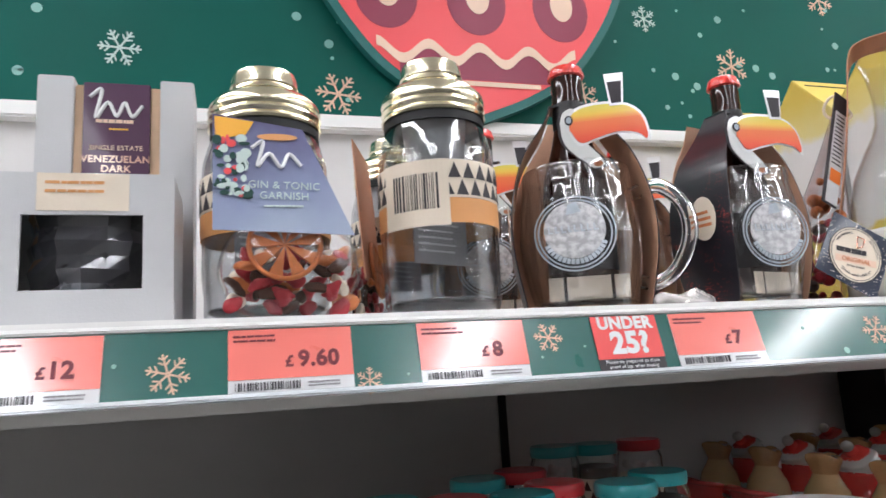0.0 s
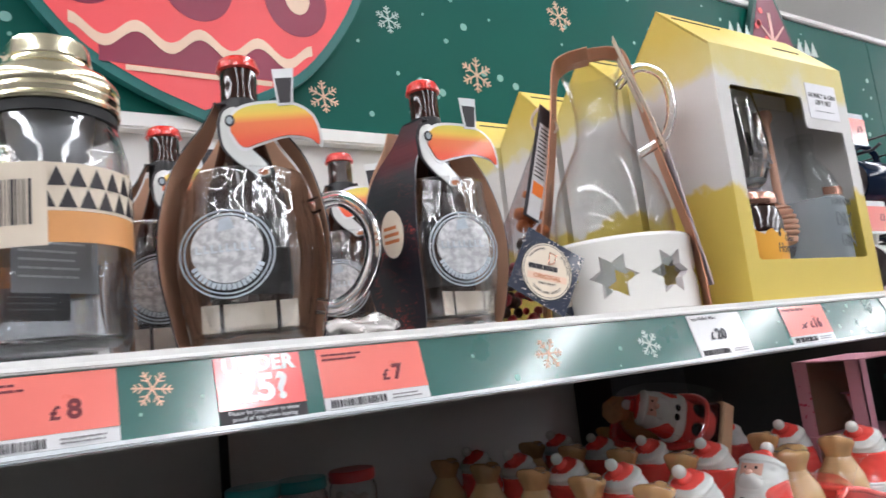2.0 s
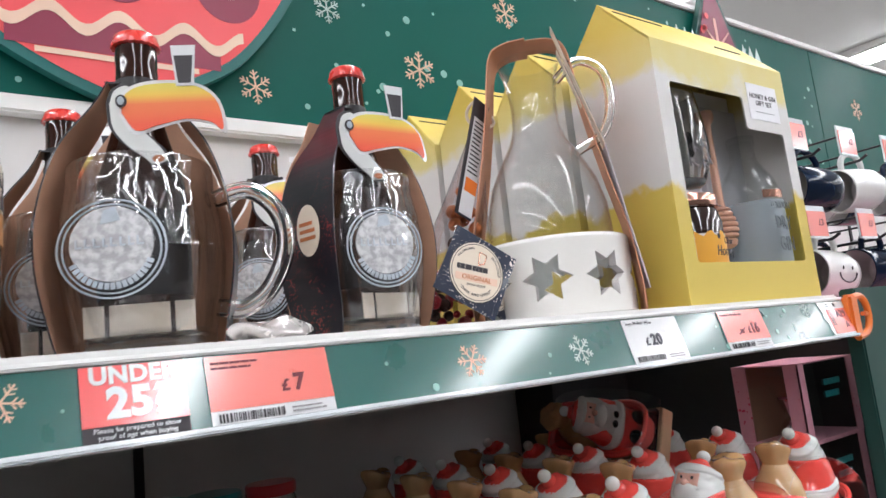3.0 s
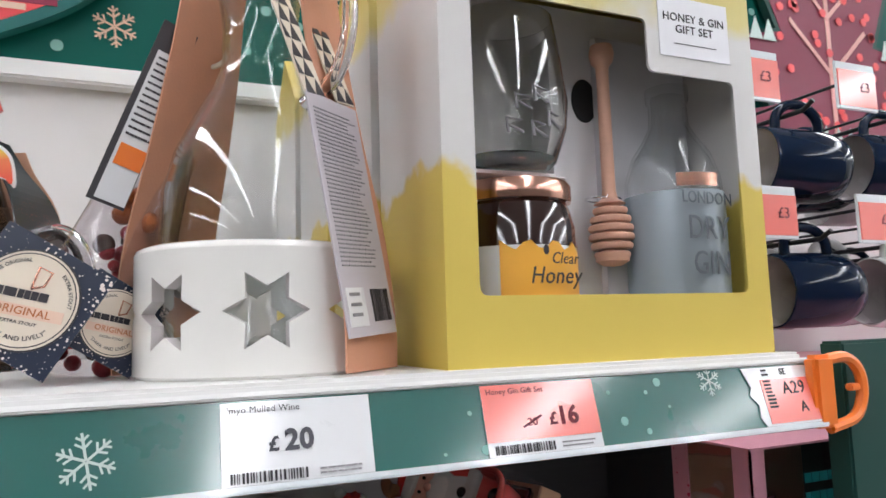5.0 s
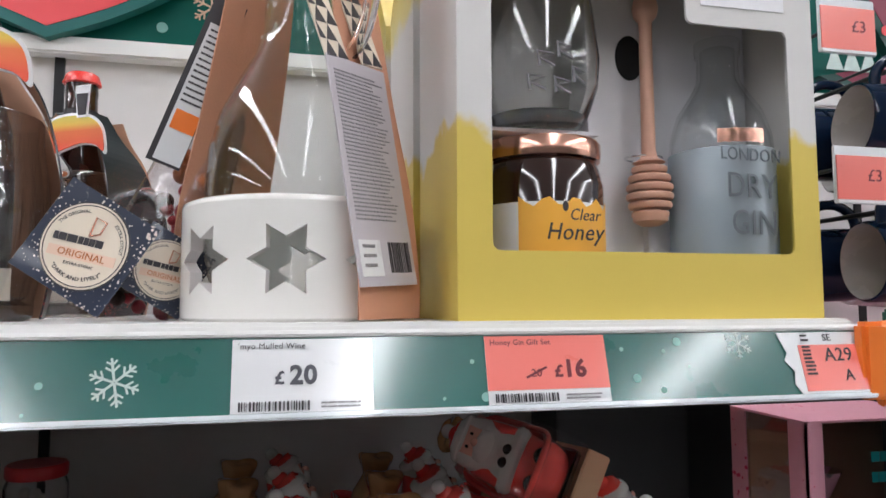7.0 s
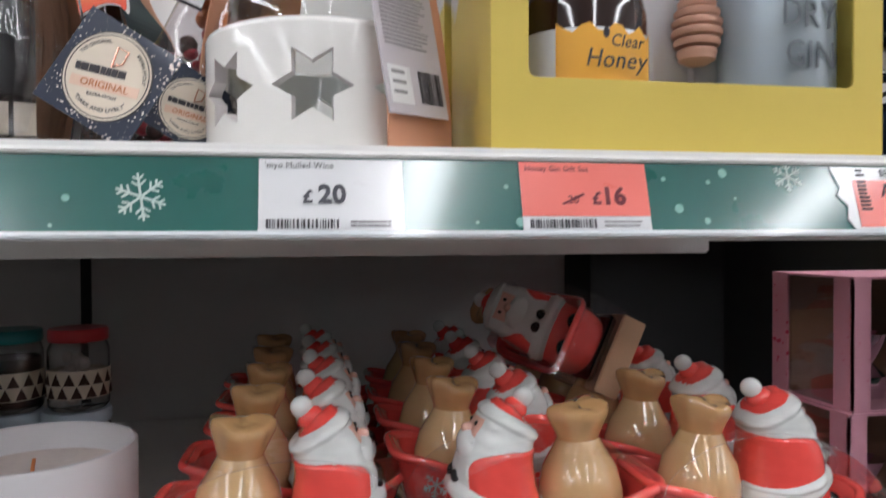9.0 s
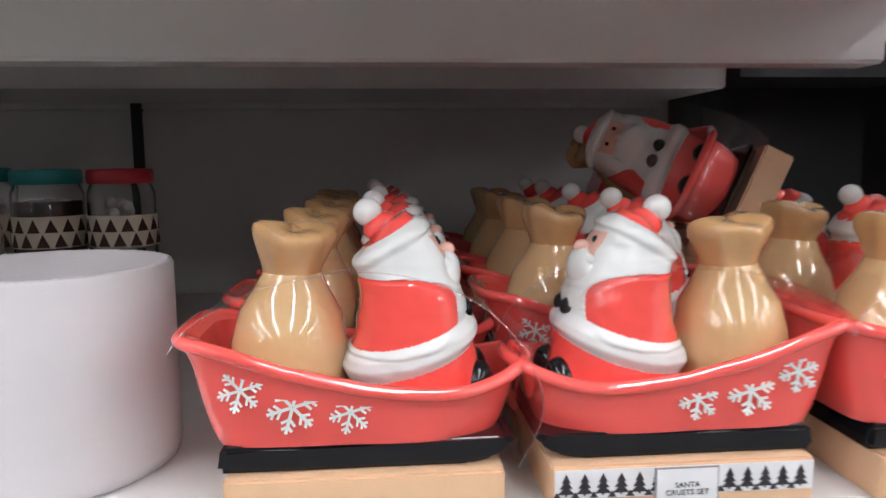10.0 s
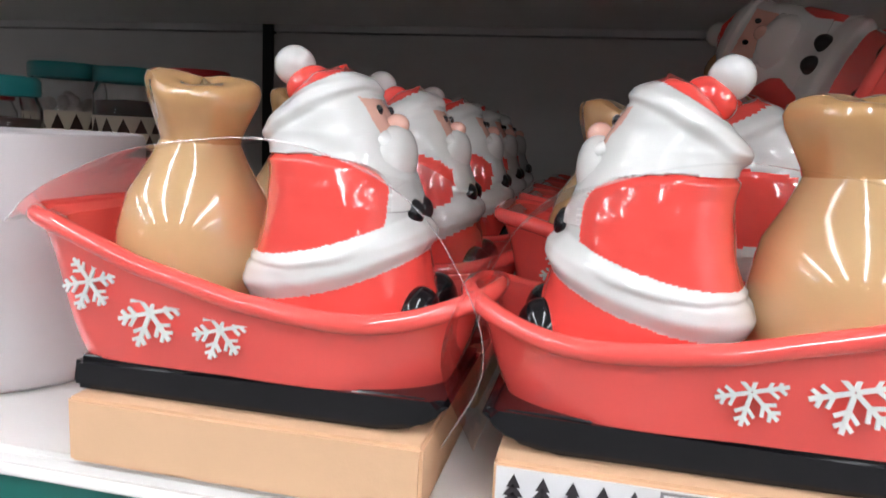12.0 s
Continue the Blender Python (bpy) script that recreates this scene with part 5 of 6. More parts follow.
for x0, x1, top in ((-0.03, -0.008, 0.13), (0.006, 0.028, 0.115)):
    sm = tm @ pose(0, 0.148, 0.0, -8, 0, 5)
    part("strap", prism(rect(x0, x1, 0.0, top), 0, 0.001, None, sm), M_CREAM, st, "cream strap with black fir trees")
    bm = bmesh.new()
    w = x1 - x0
    for k in range(int(top / 0.012)):
        y = 0.001 + k * 0.012
        for q in range(2):
            c = x0 + w * (0.27 + 0.5 * q if k % 2 == 0 else 0.02 + 0.5 * q)
            lo, hi = max(x0, c - w * 0.23), min(x1, c + w * 0.23)
            if hi - lo > 0.002:
                prism([(lo, y), (hi, y), (min(max(c, x0), x1), y + 0.0112)], 0, 0.0003, bm, sm @ pose(0, 0, 0.0012))
    part("fir_print", bm, M_INK, st)


# ---- upper shelf: honey and gin boxes ----
def honey_box(m, label, full=True):
    """A gabled card box, front at y 0, left edge at x 0."""
    t = thing("honey_gin_gift_box", m, label, "gift box", "honey and gin gift boxes")
    W, D, H, P, c = 0.263, 0.122, 0.286, 0.352, 0.002
    wx0, wx1, wz0, wz1, nx, nz = 0.023, 0.242, 0.044, 0.242, 0.163, 0.203

    def rounded(pts, r=0.006):
        out = []
        n = len(pts)
        for i in range(n):
            p, a, b = Vector(pts[i]), Vector(pts[i - 1]), Vector(pts[(i + 1) % n])
            u, v = (a - p).normalized() * r, (b - p).normalized() * r
            for k in range(5):
                s = k / 4
                q = (p + u) * (1 - s) ** 2 + p * 2 * s * (1 - s) + (p + v) * s ** 2
                out.append((q.x, q.y))
        return out
    win = rounded([(wx0, wz0), (wx1, wz0), (wx1, nz), (nx, nz), (nx, wz1), (wx0, wz1)])
    bm = bmesh.new()
    rim = [(0, 0), (W, 0), (W, H), (0, H)]
    vo = [bm.verts.new((x, 0, z)) for x, z in rim]
    vi = [bm.verts.new((x, 0, z)) for x, z in win]
    es = [bm.edges.new((vo[i], vo[(i + 1) % 4])) for i in range(4)] + [bm.edges.new((vi[i], vi[(i + 1) % len(vi)])) for i in range(len(vi))]
    bmesh.ops.triangle_fill(bm, use_beauty=True, edges=es, normal=(0, -1, 0))
    ex = bmesh.ops.extrude_face_region(bm, geom=list(bm.faces))
    for v in (g for g in ex["geom"] if isinstance(g, bmesh.types.BMVert)):
        v.co.y += c
    bmesh.ops.recalc_face_normals(bm, faces=bm.faces)
    part("front", bm, M_YELLOWBOX, t, "white card front dipped in yellow at the foot")
    pent = [(c + 0.0001, 0.0), (D - c, 0.0), (D - c, H + 0.0005), (D / 2, P - 0.001), (c + 0.0001, H + 0.0005)]
    sm = pose(0, 0, 0, 90, 0, 90)
    part("side", prism(pent, 0.0, c, None, sm), M_YELLOWBOX, t, "gabled card side")
    part("side", prism(pent, W - c, W, None, sm), M_YELLOWBOX, t, "gabled card side")
    part("back", boxed(c, W - c, D - c, D, 0, H), M_YELLOWBOX, t)
    part("base", boxed(c, W - c, c, D - c, 0.0003, 0.002), M_YELLOWBOX, t)
    for s in (0, 1):
        y0, y1 = (0.0, D / 2) if s == 0 else (D, D / 2)
        bm = bmesh.new()
        q = [bm.verts.new(p) for p in ((0, y0, H), (W, y0, H), (W, y1, P), (0, y1, P))]
        q2 = [bm.verts.new(v.co + Vector((0, 0, 0.002))) for v in q]
        bm.faces.new(q)
        bm.faces.new(q2[::-1])
        for i in range(4):
            bm.faces.new((q[i], q2[i], q2[(i + 1) % 4], q[(i + 1) % 4]))
        bmesh.ops.recalc_face_normals(bm, faces=bm.faces)
        part("roof_flap", bm, M_YELLOWBOX, t, "sloping yellow roof flap")
    slope = math.degrees(math.atan2(P - H, D / 2))
    for x0, x1, k in ((0.012, 0.1, 0.82), (0.17, 0.225, 0.45)):
        part("roof_slot", boxed(x0, x1, -0.0012, 0.0012, -0.0004, 0.0006), M_BLACK, t, "dark cut slot").matrix_basis = pose(0, D / 2 * k, H + (P - H) * k + 0.0024, slope, 0, 0)
    if not full:
        return t
    # inside: white card stage with recesses
    part("stage", boxed(0.004, W - 0.004, 0.076, 0.079, 0.004, H - 0.006), M_INNER, t, "white inner card")
    part("stage_shelf", boxed(0.006, 0.112, 0.034, 0.076, 0.1292, 0.1317), M_INNER, t, "white shelf under the tumbler")
    part("stage_divider", boxed(0.112, 0.1145, 0.05, 0.076, 0.004, 0.24), M_INNER, t)
    part("recess", boxed(0.168, W - 0.006, 0.068, 0.0758, 0.004, H - 0.03), M_DKINNER, t, "grey recess behind the bottle")
    part("hole", prism([(x * 1.0 + 0.136, z + 0.2) for x, z in disc(0.0235, 0.004, 0.012, 0.018)], 0, 0.0006, None, Matrix.Translation((0, 0.0756, 0)) @ FRONT), M_BLACK, t, "dark cut-out hole")
    # title label
    part("title_label", prism(rect(0.174, 0.240, 0.2165, 0.262), 0.0003, 0.0009, None, FRONT), M_INNER, t, "white title label")
    writing("title", "HONEY & GIN\nGIFT SET", 0.0088, M_INK, t, FRONT @ pose(0.207, 0.242, 0.0011), "black printed capitals")
    part("title_rule", prism(rect(0.187, 0.227, 0.2262, 0.2267), 0.001, 0.0013, None, FRONT), M_INK, t)
    return t


hb = honey_box(pose(0.687, 0.016, DECK), "yellow-dipped white honey and gin gift box with a window")
HB = pose(0.687, 0.016, DECK)
for k in (1, 2, 3):
    honey_box(pose(0.687 - 0.004 * k, 0.016 + 0.128 * k, DECK), "yellow and white honey and gin gift box in a rear row", False)

M_GOBLET = mat("heavy_clear_glass", (0.9, 0.9, 0.88), 0.015, trans=1.0, vary=0, ior=1.46)
gl = thing("stemless_glass", HB @ pose(0.070, 0.044, 0.1320) @ Matrix.Diagonal((1.13, 1.02, 1.0, 1)), "clear stemless gin glass upright in the gift box", "glass")
part("bowl", lathe([(0, 0.0), (0.024, 0.0), (0.031, 0.006), (0.0385, 0.03), (0.04, 0.05), (0.037, 0.082), (0.0325, 0.112), (0.0315, 0.112), (0.036, 0.082), (0.0388, 0.05), (0.037, 0.031), (0.029, 0.01), (0, 0.007)], 56), M_GOBLET, gl, "clear glass bowl", True)
bm = bmesh.new()
for k, (a, z) in enumerate(((-1.75, 0.04), (-1.45, 0.046), (-1.9, 0.024), (-1.5, 0.022), (-1.2, 0.03))):
    mm = pose(0.0392 * math.cos(a), 0.0392 * math.sin(a), z, 90, 0, math.degrees(a) + 90)
    tube([mm @ Vector(p) for p in ((-0.004, -0.005, 0), (-0.005, 0.005, 0), (0.004, 0.003, 0), (-0.004, 0, 0), (0.005, -0.005, 0))], 0.0012, bm, 6)
part("print", bm, M_GREYINK, gl, "dark printed strokes")

hj = thing("honey_jar", HB @ pose(0.0735, 0.045, 0.0025) @ Matrix.Diagonal((1.1, 1.03, 1.13, 1)), "dark honey jar with a rose-gold lid and amber label", "jar")
part("jar", lathe([(0, 0.0), (0.034, 0.0), (0.0385, 0.005), (0.039, 0.03), (0.039, 0.078), (0.0365, 0.089), (0.034, 0.094), (0, 0.095)], 56), M_HONEY, hj, "jar of dark honey", True)
part("lid", lathe([(0.034, 0.0945), (0.037, 0.0945), (0.0375, 0.0965), (0.0375, 0.1045), (0.036, 0.1065), (0, 0.107)], 56), M_ROSE, hj, "rose-gold metal lid", True)
part("label_band", lathe([(0.0391, 0.006), (0.0394, 0.006), (0.0394, 0.066), (0.0391, 0.066), (0.0391, 0.006)], 56), M_TICKET, hj, "white label band", True)
bm = bmesh.new()
n = 16
vs = []
for i in range(n + 1):
    a = -math.pi / 2 - 0.72 + 1.94 * i / n
    top = 0.066 + 0.003 * math.cos(i * 1.7)
    vs.append((bm.verts.new((0.0397 * math.cos(a), 0.0397 * math.sin(a), 0.006)), bm.verts.new((0.0397 * math.cos(a), 0.0397 * math.sin(a), top))))
for p, q in zip(vs, vs[1:]):
    bm.faces.new((p[0], q[0], q[1], p[1]))
part("amber_label", bm, M_HONEYLBL, hj, "amber splash on the label", True)
writing("label_word", "Clear", 0.0095, M_INK, hj, pose(0.011, -0.0425, 0.0575, 90, 0, 14), "", 0.0002, shear=0.25)
writing("label_word", "Honey", 0.0138, M_INK, hj, pose(0.0045, -0.0425, 0.0475, 90, 0, 9), "", 0.0002, shear=0.25)
bm = bmesh.new()
for x, z, r in ((-0.022, 0.04, 0.007), (-0.022, 0.052, 0.006), (-0.016, 0.046, 0.006), (-0.028, 0.046, 0.005), (-0.012, 0.061, 0.004), (-0.004, 0.063, 0.003)):
    prism(disc(x, z, r * 0.6, r, 14), 0, 0.0003, bm, pose(0, -math.sqrt(0.0402 ** 2 - x * x), 0, 90, 0, math.degrees(math.asin(x / 0.041))) @ pose(-x, 0, 0))
part("leaf_print", bm, M_INK, hj, "black leaf and bee print")

dp = thing("honey_dipper", HB @ pose(0.160, 0.05, 0.067), "beech honey dipper with a grooved head, tied to the card", "honey dipper")
prof = [(0, 0.0), (0.007, 0.001), (0.0125, 0.005)]
for k in range(6):
    z = 0.008 + k * 0.0082
    r = 0.0175 - 0.0012 * abs(k - 2.4) ** 1.6 * 0.8
    prof += [(r - 0.001, z), (r, z + 0.002), (r, z + 0.0045), (r - 0.001, z + 0.0058), (r - 0.0065, z + 0.0062), (r - 0.0065, z + 0.0078)]
prof = [(r, z * 0.82) for r, z in prof] + [(0.012, 0.048), (0.0065, 0.0515), (0.0052, 0.058), (0.0048, 0.148), (0.0052, 0.156), (0.0085, 0.16), (0.0098, 0.166), (0.0085, 0.173), (0, 0.176)]
part("stick", lathe(prof, 32), M_DIPPER, dp, "", True)
part("tie", ring(bmesh.new(), (0, 0.008, 0.053), 0.014, 0.012, 0.0008), M_CHROME, dp, "twisted wire tie", True)

M_LABELINK = mat("slate_label_ink", (0.09, 0.1, 0.11), 0.5, vary=0)
gn = thing("gin_bottle", HB @ pose(0.2155, 0.043, 0.0025) @ Matrix.Diagonal((1.0, 1.0, 1.12, 1)), "small clear gin bottle with a copper band and grey print", "bottle")
part("glass", lathe([(0, 0.0), (0.034, 0.0), (0.037, 0.004), (0.0375, 0.1), (0.036, 0.118), (0.0305, 0.134), (0.021, 0.147), (0.0155, 0.156), (0.0145, 0.172), (0.0165, 0.175), (0.0165, 0.184), (0, 0.185), (0, 0.18), (0.0125, 0.178), (0.0125, 0.158), (0.019, 0.146), (0.029, 0.132), (0.0345, 0.117), (0.036, 0.1), (0.0355, 0.008), (0, 0.007)], 56), M_THIN, gn, "clear bottle glass", True)
bm = bmesh.new()
arc = [-math.pi / 2 - 0.2 + 0.9 * (i / 12 - 0.5) for i in range(13)]
cb = [[bm.verts.new((0.0383 * math.cos(q), 0.0383 * math.sin(q), z)) for z in (0.108, 0.117)] for q in arc]
for p, q in zip(cb, cb[1:]):
    bm.faces.new((p[0], q[0], q[1], p[1]))
part("copper_band", bm, M_ROSE, gn, "copper foil band", True)
part("label", lathe([(0.0377, 0.004), (0.038, 0.004), (0.038, 0.106), (0.0377, 0.106), (0.0377, 0.004)], 56), M_GINLBL, gn, "grey-blue translucent label", True)
writing("label_word", "LONDON", 0.0115, M_LABELINK, gn, pose(-0.003, -0.0392, 0.099, 90, 0, 6), "", 0.0002)
writing("label_word", "DRY", 0.022, M_LABELINK, gn, pose(-0.003, -0.0394, 0.079, 90, 0, 6), "", 0.0002)
writing("label_word", "GIN", 0.022, M_LABELINK, gn, pose(-0.002, -0.0394, 0.056, 90, 0, 6), "", 0.0002)


# ---- next bay: mugs on prongs ----
structure("shelf_next_panel", boxed(1.0, 2.4, 0.0, 0.02, 0.6, DECK + 0.006, 0.002), M_DKGREEN, "dark green board at the foot of the next bay", "board")
structure("shelf_next", boxed(1.16, 2.4, 0.022, BACK, DECK - 0.06, DECK - 0.04), M_PINKCARD, "pink shelf liner in the next bay", "shelf")


def mug(m, body, label, smile=False):
    """A mug hung by its handle: its mouth looks to -x, the handle is up."""
    t = thing("hanging_mug", m, label, "mug", "mugs on prongs")
    ax = pose(0, 0, 0, 0, 90, 0)
    out = [(0.0375, 0.0), (0.0392, 0.0008), (0.04, 0.004), (0.0405, 0.05), (0.039, 0.075), (0.034, 0.09), (0.026, 0.095), (0, 0.096)]
    inn = [(0, 0.09), (0.024, 0.089), (0.033, 0.083), (0.0362, 0.07), (0.0372, 0.04), (0.037, 0.003), (0.0375, 0.0)]
    b = lathe(out, 48, None, ax)
    body_ob = part("body", b, body, t, "", True)
    part("inside", lathe(inn, 48, None, ax), M_MUGIN, t, "pale glazed inside", True)
    hk = spline([(0.02, 0, 0.038), (0.022, 0, 0.056), (0.035, 0, 0.067), (0.055, 0, 0.066), (0.07, 0, 0.054), (0.074, 0, 0.036)], 6)
    part("handle", tube(hk, 0.0055, None, 10), body, t, "", True)
    if smile:
        sm = bmesh.new()
        for sx in (-0.4, 0.4):
            blob(sm, (0.045 + sx * 0.03, -0.0405, 0.008), (0.002, 0.001, 0.0035), 0, 0, 10, 8)
        tube([(0.045 + 0.022 * math.cos(a), -0.0408, 0.0 + 0.016 * math.sin(a)) for a in (math.pi + math.pi * i / 12 for i in range(13))], 0.0012, sm, 6)
        part("smile", sm, M_INK, t, "printed smiling face")
    return t


def prong(x, z, colour, price=True, smile=False, first=0.235):
    p = thing("display_prong", pose(x, 0, z), "black wire display prong", "prong", "display prongs")
    part("wire", tube([(0.045, BACK - 0.002, 0.058), (0.045, 0.2, 0.058), (0.045, 0.185, 0.066)], 0.003, None, 8), M_ROD, p)
    part("ticket_arm", tube([(-0.03, BACK - 0.002, 0.1), (-0.03, 0.182, 0.1)], 0.0022, None, 8), M_ROD, p)
    part("foot", boxed(0.03, 0.06, BACK - 0.008, BACK + 0.004, 0.05, 0.112, 0.001), M_ROD, p)
    k = thing("prong_ticket", pose(x - 0.05, 0.178, z + 0.081), "coral price ticket marked three pounds on a prong", "price ticket", "prong tickets")
    part("holder", boxed(-0.034, 0.034, -0.0005, 0.0025, -0.028, 0.03, 0.001), M_PANE_EDGE, k, "clear ticket holder")
    part("card", boxed(-0.032, 0.032, -0.0022, -0.0008, -0.024, 0.02), M_CORAL, k, "coral card")
    part("foot_strip", boxed(-0.032, 0.032, -0.0022, -0.0008, -0.0275, -0.0242), M_TICKET, k)
    writing("price", "£3", 0.017, M_MAROON, k, pose(0.012, -0.0026, 0.0, 90, 0, 0))
    for i in range(3):
        mug(pose(x + random.uniform(-0.004, 0.004), first + 0.1 * i, z, random.uniform(-6, 6), random.uniform(-4, 5), random.uniform(-16, -7)) @ Matrix.Scale(1.1, 4), colour, ("white" if colour is M_SANTAWHITE else "navy") + (" glazed mug with a smiling face" if smile else " glazed mug") + " hanging by its handle", smile)


prong(1.185, 1.612, M_NAVY)
prong(1.345, 1.616, M_NAVY)
prong(1.535, 1.62, M_SANTAWHITE)
prong(1.725, 1.62, M_NAVY)
prong(1.195, 1.46, M_NAVY)
prong(1.36, 1.458, M_SANTAWHITE, smile=True)
prong(1.55, 1.46, M_NAVY)
prong(1.74, 1.46, M_SANTAWHITE)


# ---- lower shelf: Christmas cruet sets ----
def rim_z(x):
    k = spline([(-0.084, 0, 0.0885), (-0.06, 0, 0.0845), (-0.02, 0, 0.0705), (0.02, 0, 0.0635), (0.05, 0, 0.0635), (0.08, 0, 0.073)], 8)
    xs = [p.x for p in k]
    return float(np.interp(x, xs, [p.z for p in k]))


def hull(scale_low, flare, z_low, inset, n=72, levels=7):
    """Rings of the sled's wall from the foot up to the rim."""
    rings = []
    for l in range(levels + 1):
        s = l / levels
        ring_pts = []
        for i in range(n):
            a = 2 * math.pi * i / n
            c, d = math.cos(a), math.sin(a)
            ex = 5.5 if c < 0 else 3.0
            ux = math.copysign(abs(c) ** (2 / ex), c)
            uy = math.copysign(abs(d) ** (2 / ex), d)
            xt = (0.0745 if ux > 0 else 0.0795) * ux - inset * ux
            yt = (0.0355 - inset) * uy * (1 - 0.25 * max(0, ux - 0.55) / 0.45 * 0.6)
            zt = rim_z(xt)
            low = scale_low + 0.11 * max(0.0, ux)
            k = low + (1 - low) * (s ** 0.8)
            if flare:
                k *= 1 + 0.035 * max(0, (s - 0.8) / 0.2)
            ring_pts.append(Vector((xt * k - 0.004 * (1 - s), yt * (k + 0.05 * (1 - s)), z_low + (zt - z_low) * s)))
        rings.append(ring_pts)
    return rings


def santa_mesh(nu=132, nv=120):
    """Side-on Santa: a moulded body whose coat, trims, beard and hat stand slightly proud of one another."""
    f = bmesh.new()
    zz = (0.046, 0.055, 0.062, 0.068, 0.08, 0.09, 0.10, 0.108, 0.115, 0.122, 0.130, 0.137, 0.142, 0.1455)
    back = (-0.008, -0.0125, -0.0145, -0.0145, -0.0105, -0.0075, -0.006, -0.0055, -0.0065, -0.007, -0.003, 0.002, 0.007, 0.014)
    fore = (0.047, 0.0495, 0.0505, 0.05, 0.0475, 0.0455, 0.043, 0.0405, 0.0375, 0.0345, 0.03, 0.0255, 0.0215, 0.016)
    deep = (0.026, 0.0285, 0.0295, 0.0295, 0.029, 0.028, 0.0268, 0.0255, 0.0245, 0.0235, 0.0215, 0.018, 0.013, 0.003)

    def sm(e0, e1, v):
        k = min(1.0, max(0.0, (v - e0) / (e1 - e0)))
        return k * k * (3 - 2 * k)

    def regions(x, y, z):
        px = max(0.0, x - 0.004) / 0.034
        coat = 1 - (px ** 2.3 + abs((z - 0.0965 - 0.002 * px) / 0.0185) ** 3.2)
        trim_c = 0.0740 + 0.016 * max(0.0, (x + 0.012) / 0.058) ** 2
        trim = 1 - abs(z - trim_c) / 0.0076
        brim_line = 0.1265 + (x + 0.0075) * 0.62
        hat = (z - brim_line) / 0.004
        brim = 1 - abs(z - (brim_line - 0.0055)) / 0.0055
        return coat, trim, hat, brim, trim_c
    rows = []
    for j in range(nv + 1):
        z = zz[0] + (zz[-1] - zz[0]) * j / nv
        l, r, d = (float(np.interp(z, zz, q)) for q in (back, fore, deep))
        row = []
        for i in range(nu):
            a = 2 * math.pi * i / nu
            c, s = math.cos(a), math.sin(a)
            ex = 2 / 2.4
            x = (l + r) / 2 + (r - l) / 2 * math.copysign(abs(c) ** ex, c)
            y = d * math.copysign(abs(s) ** ex, s)
            coat, trim, hat, brim, tc = regions(x, y, z)
            n = Vector((c / max(r - l, 0.01) * 2 * d, s, 0)).normalized()
            up = 0.0016 * sm(0.0, 0.35, coat) + 0.0032 * sm(0, 0.8, trim) ** 0.7 + 0.0022 * sm(0, 0.8, brim)
            if hat < 0 and coat < 0 and z > 0.098:
                up += 0.0009 + 0.0009 * noise.noise(Vector((x * 90, y * 60, z * 130)))
            row.append(f.verts.new(Vector((x, y, z)) + n * up + 0.0004 * noise.noise_vector(Vector((x, y, z)) * 130)))
        rows.append(row)
    cap = f.verts.new((0.016, 0, 0.1462))
    for j in range(nv):
        for i in range(nu):
            q = (rows[j][i], rows[j][(i + 1) % nu], rows[j + 1][(i + 1) % nu], rows[j + 1][i])
            fc = f.faces.new(q)
            m = (q[0].co + q[1].co + q[2].co + q[3].co) / 4
            coat, trim, hat, brim, tc = regions(m.x, m.y, m.z)
            mi = 1
            if hat > 0:
                mi = 0
            elif trim > 0:
                mi = 1
            elif coat > 0 or m.z < tc:
                mi = 0
            if 0.1205 < m.z < 0.1345 and m.x > 0.0235 and brim < 0.1 and abs(m.y) < 0.013:
                mi = 2
            fc.material_index = mi
    for i in range(nu):
        f.faces.new((rows[-1][i], rows[-1][(i + 1) % nu], cap)).material_index = 0
    f.faces.new(rows[0][::-1])
    for s in (-1, 1):
        blob(f, (0.0425, s * 0.006, 0.0965), (0.0042, 0.0052, 0.0052), 0, 3, 16, 12)
        blob(f, (0.047, s * 0.0125, 0.0615), (0.0085, 0.0095, 0.0115), 10, 3, 18, 14)
        blob(f, (0.0298, s * 0.0062, 0.1305), (0.0016, 0.0016, 0.002), 0, 3, 8, 6)
        blob(f, (0.0325, s * 0.0062, 0.1205), (0.0055, 0.0085, 0.004), 20, 1, 14, 10)
    blob(f, (0.0345, 0, 0.1262), (0.0042, 0.004, 0.0038), 0, 2, 14, 10)
    blob(f, (0.0325, 0, 0.112), (0.0085, 0.0165, 0.0145), 12, 1, 20, 14)
    blob(f, (0.003, 0, 0.1385), (0.0085, 0.0085, 0.0065), -35, 0, 18, 12)
    blob(f, (-0.0025, 0, 0.1452), (0.007, 0.007, 0.007), 0, 1, 20, 14)
    for v in f.verts:
        v.co.z = 0.046 + (v.co.z - 0.046) * 0.965
    return f


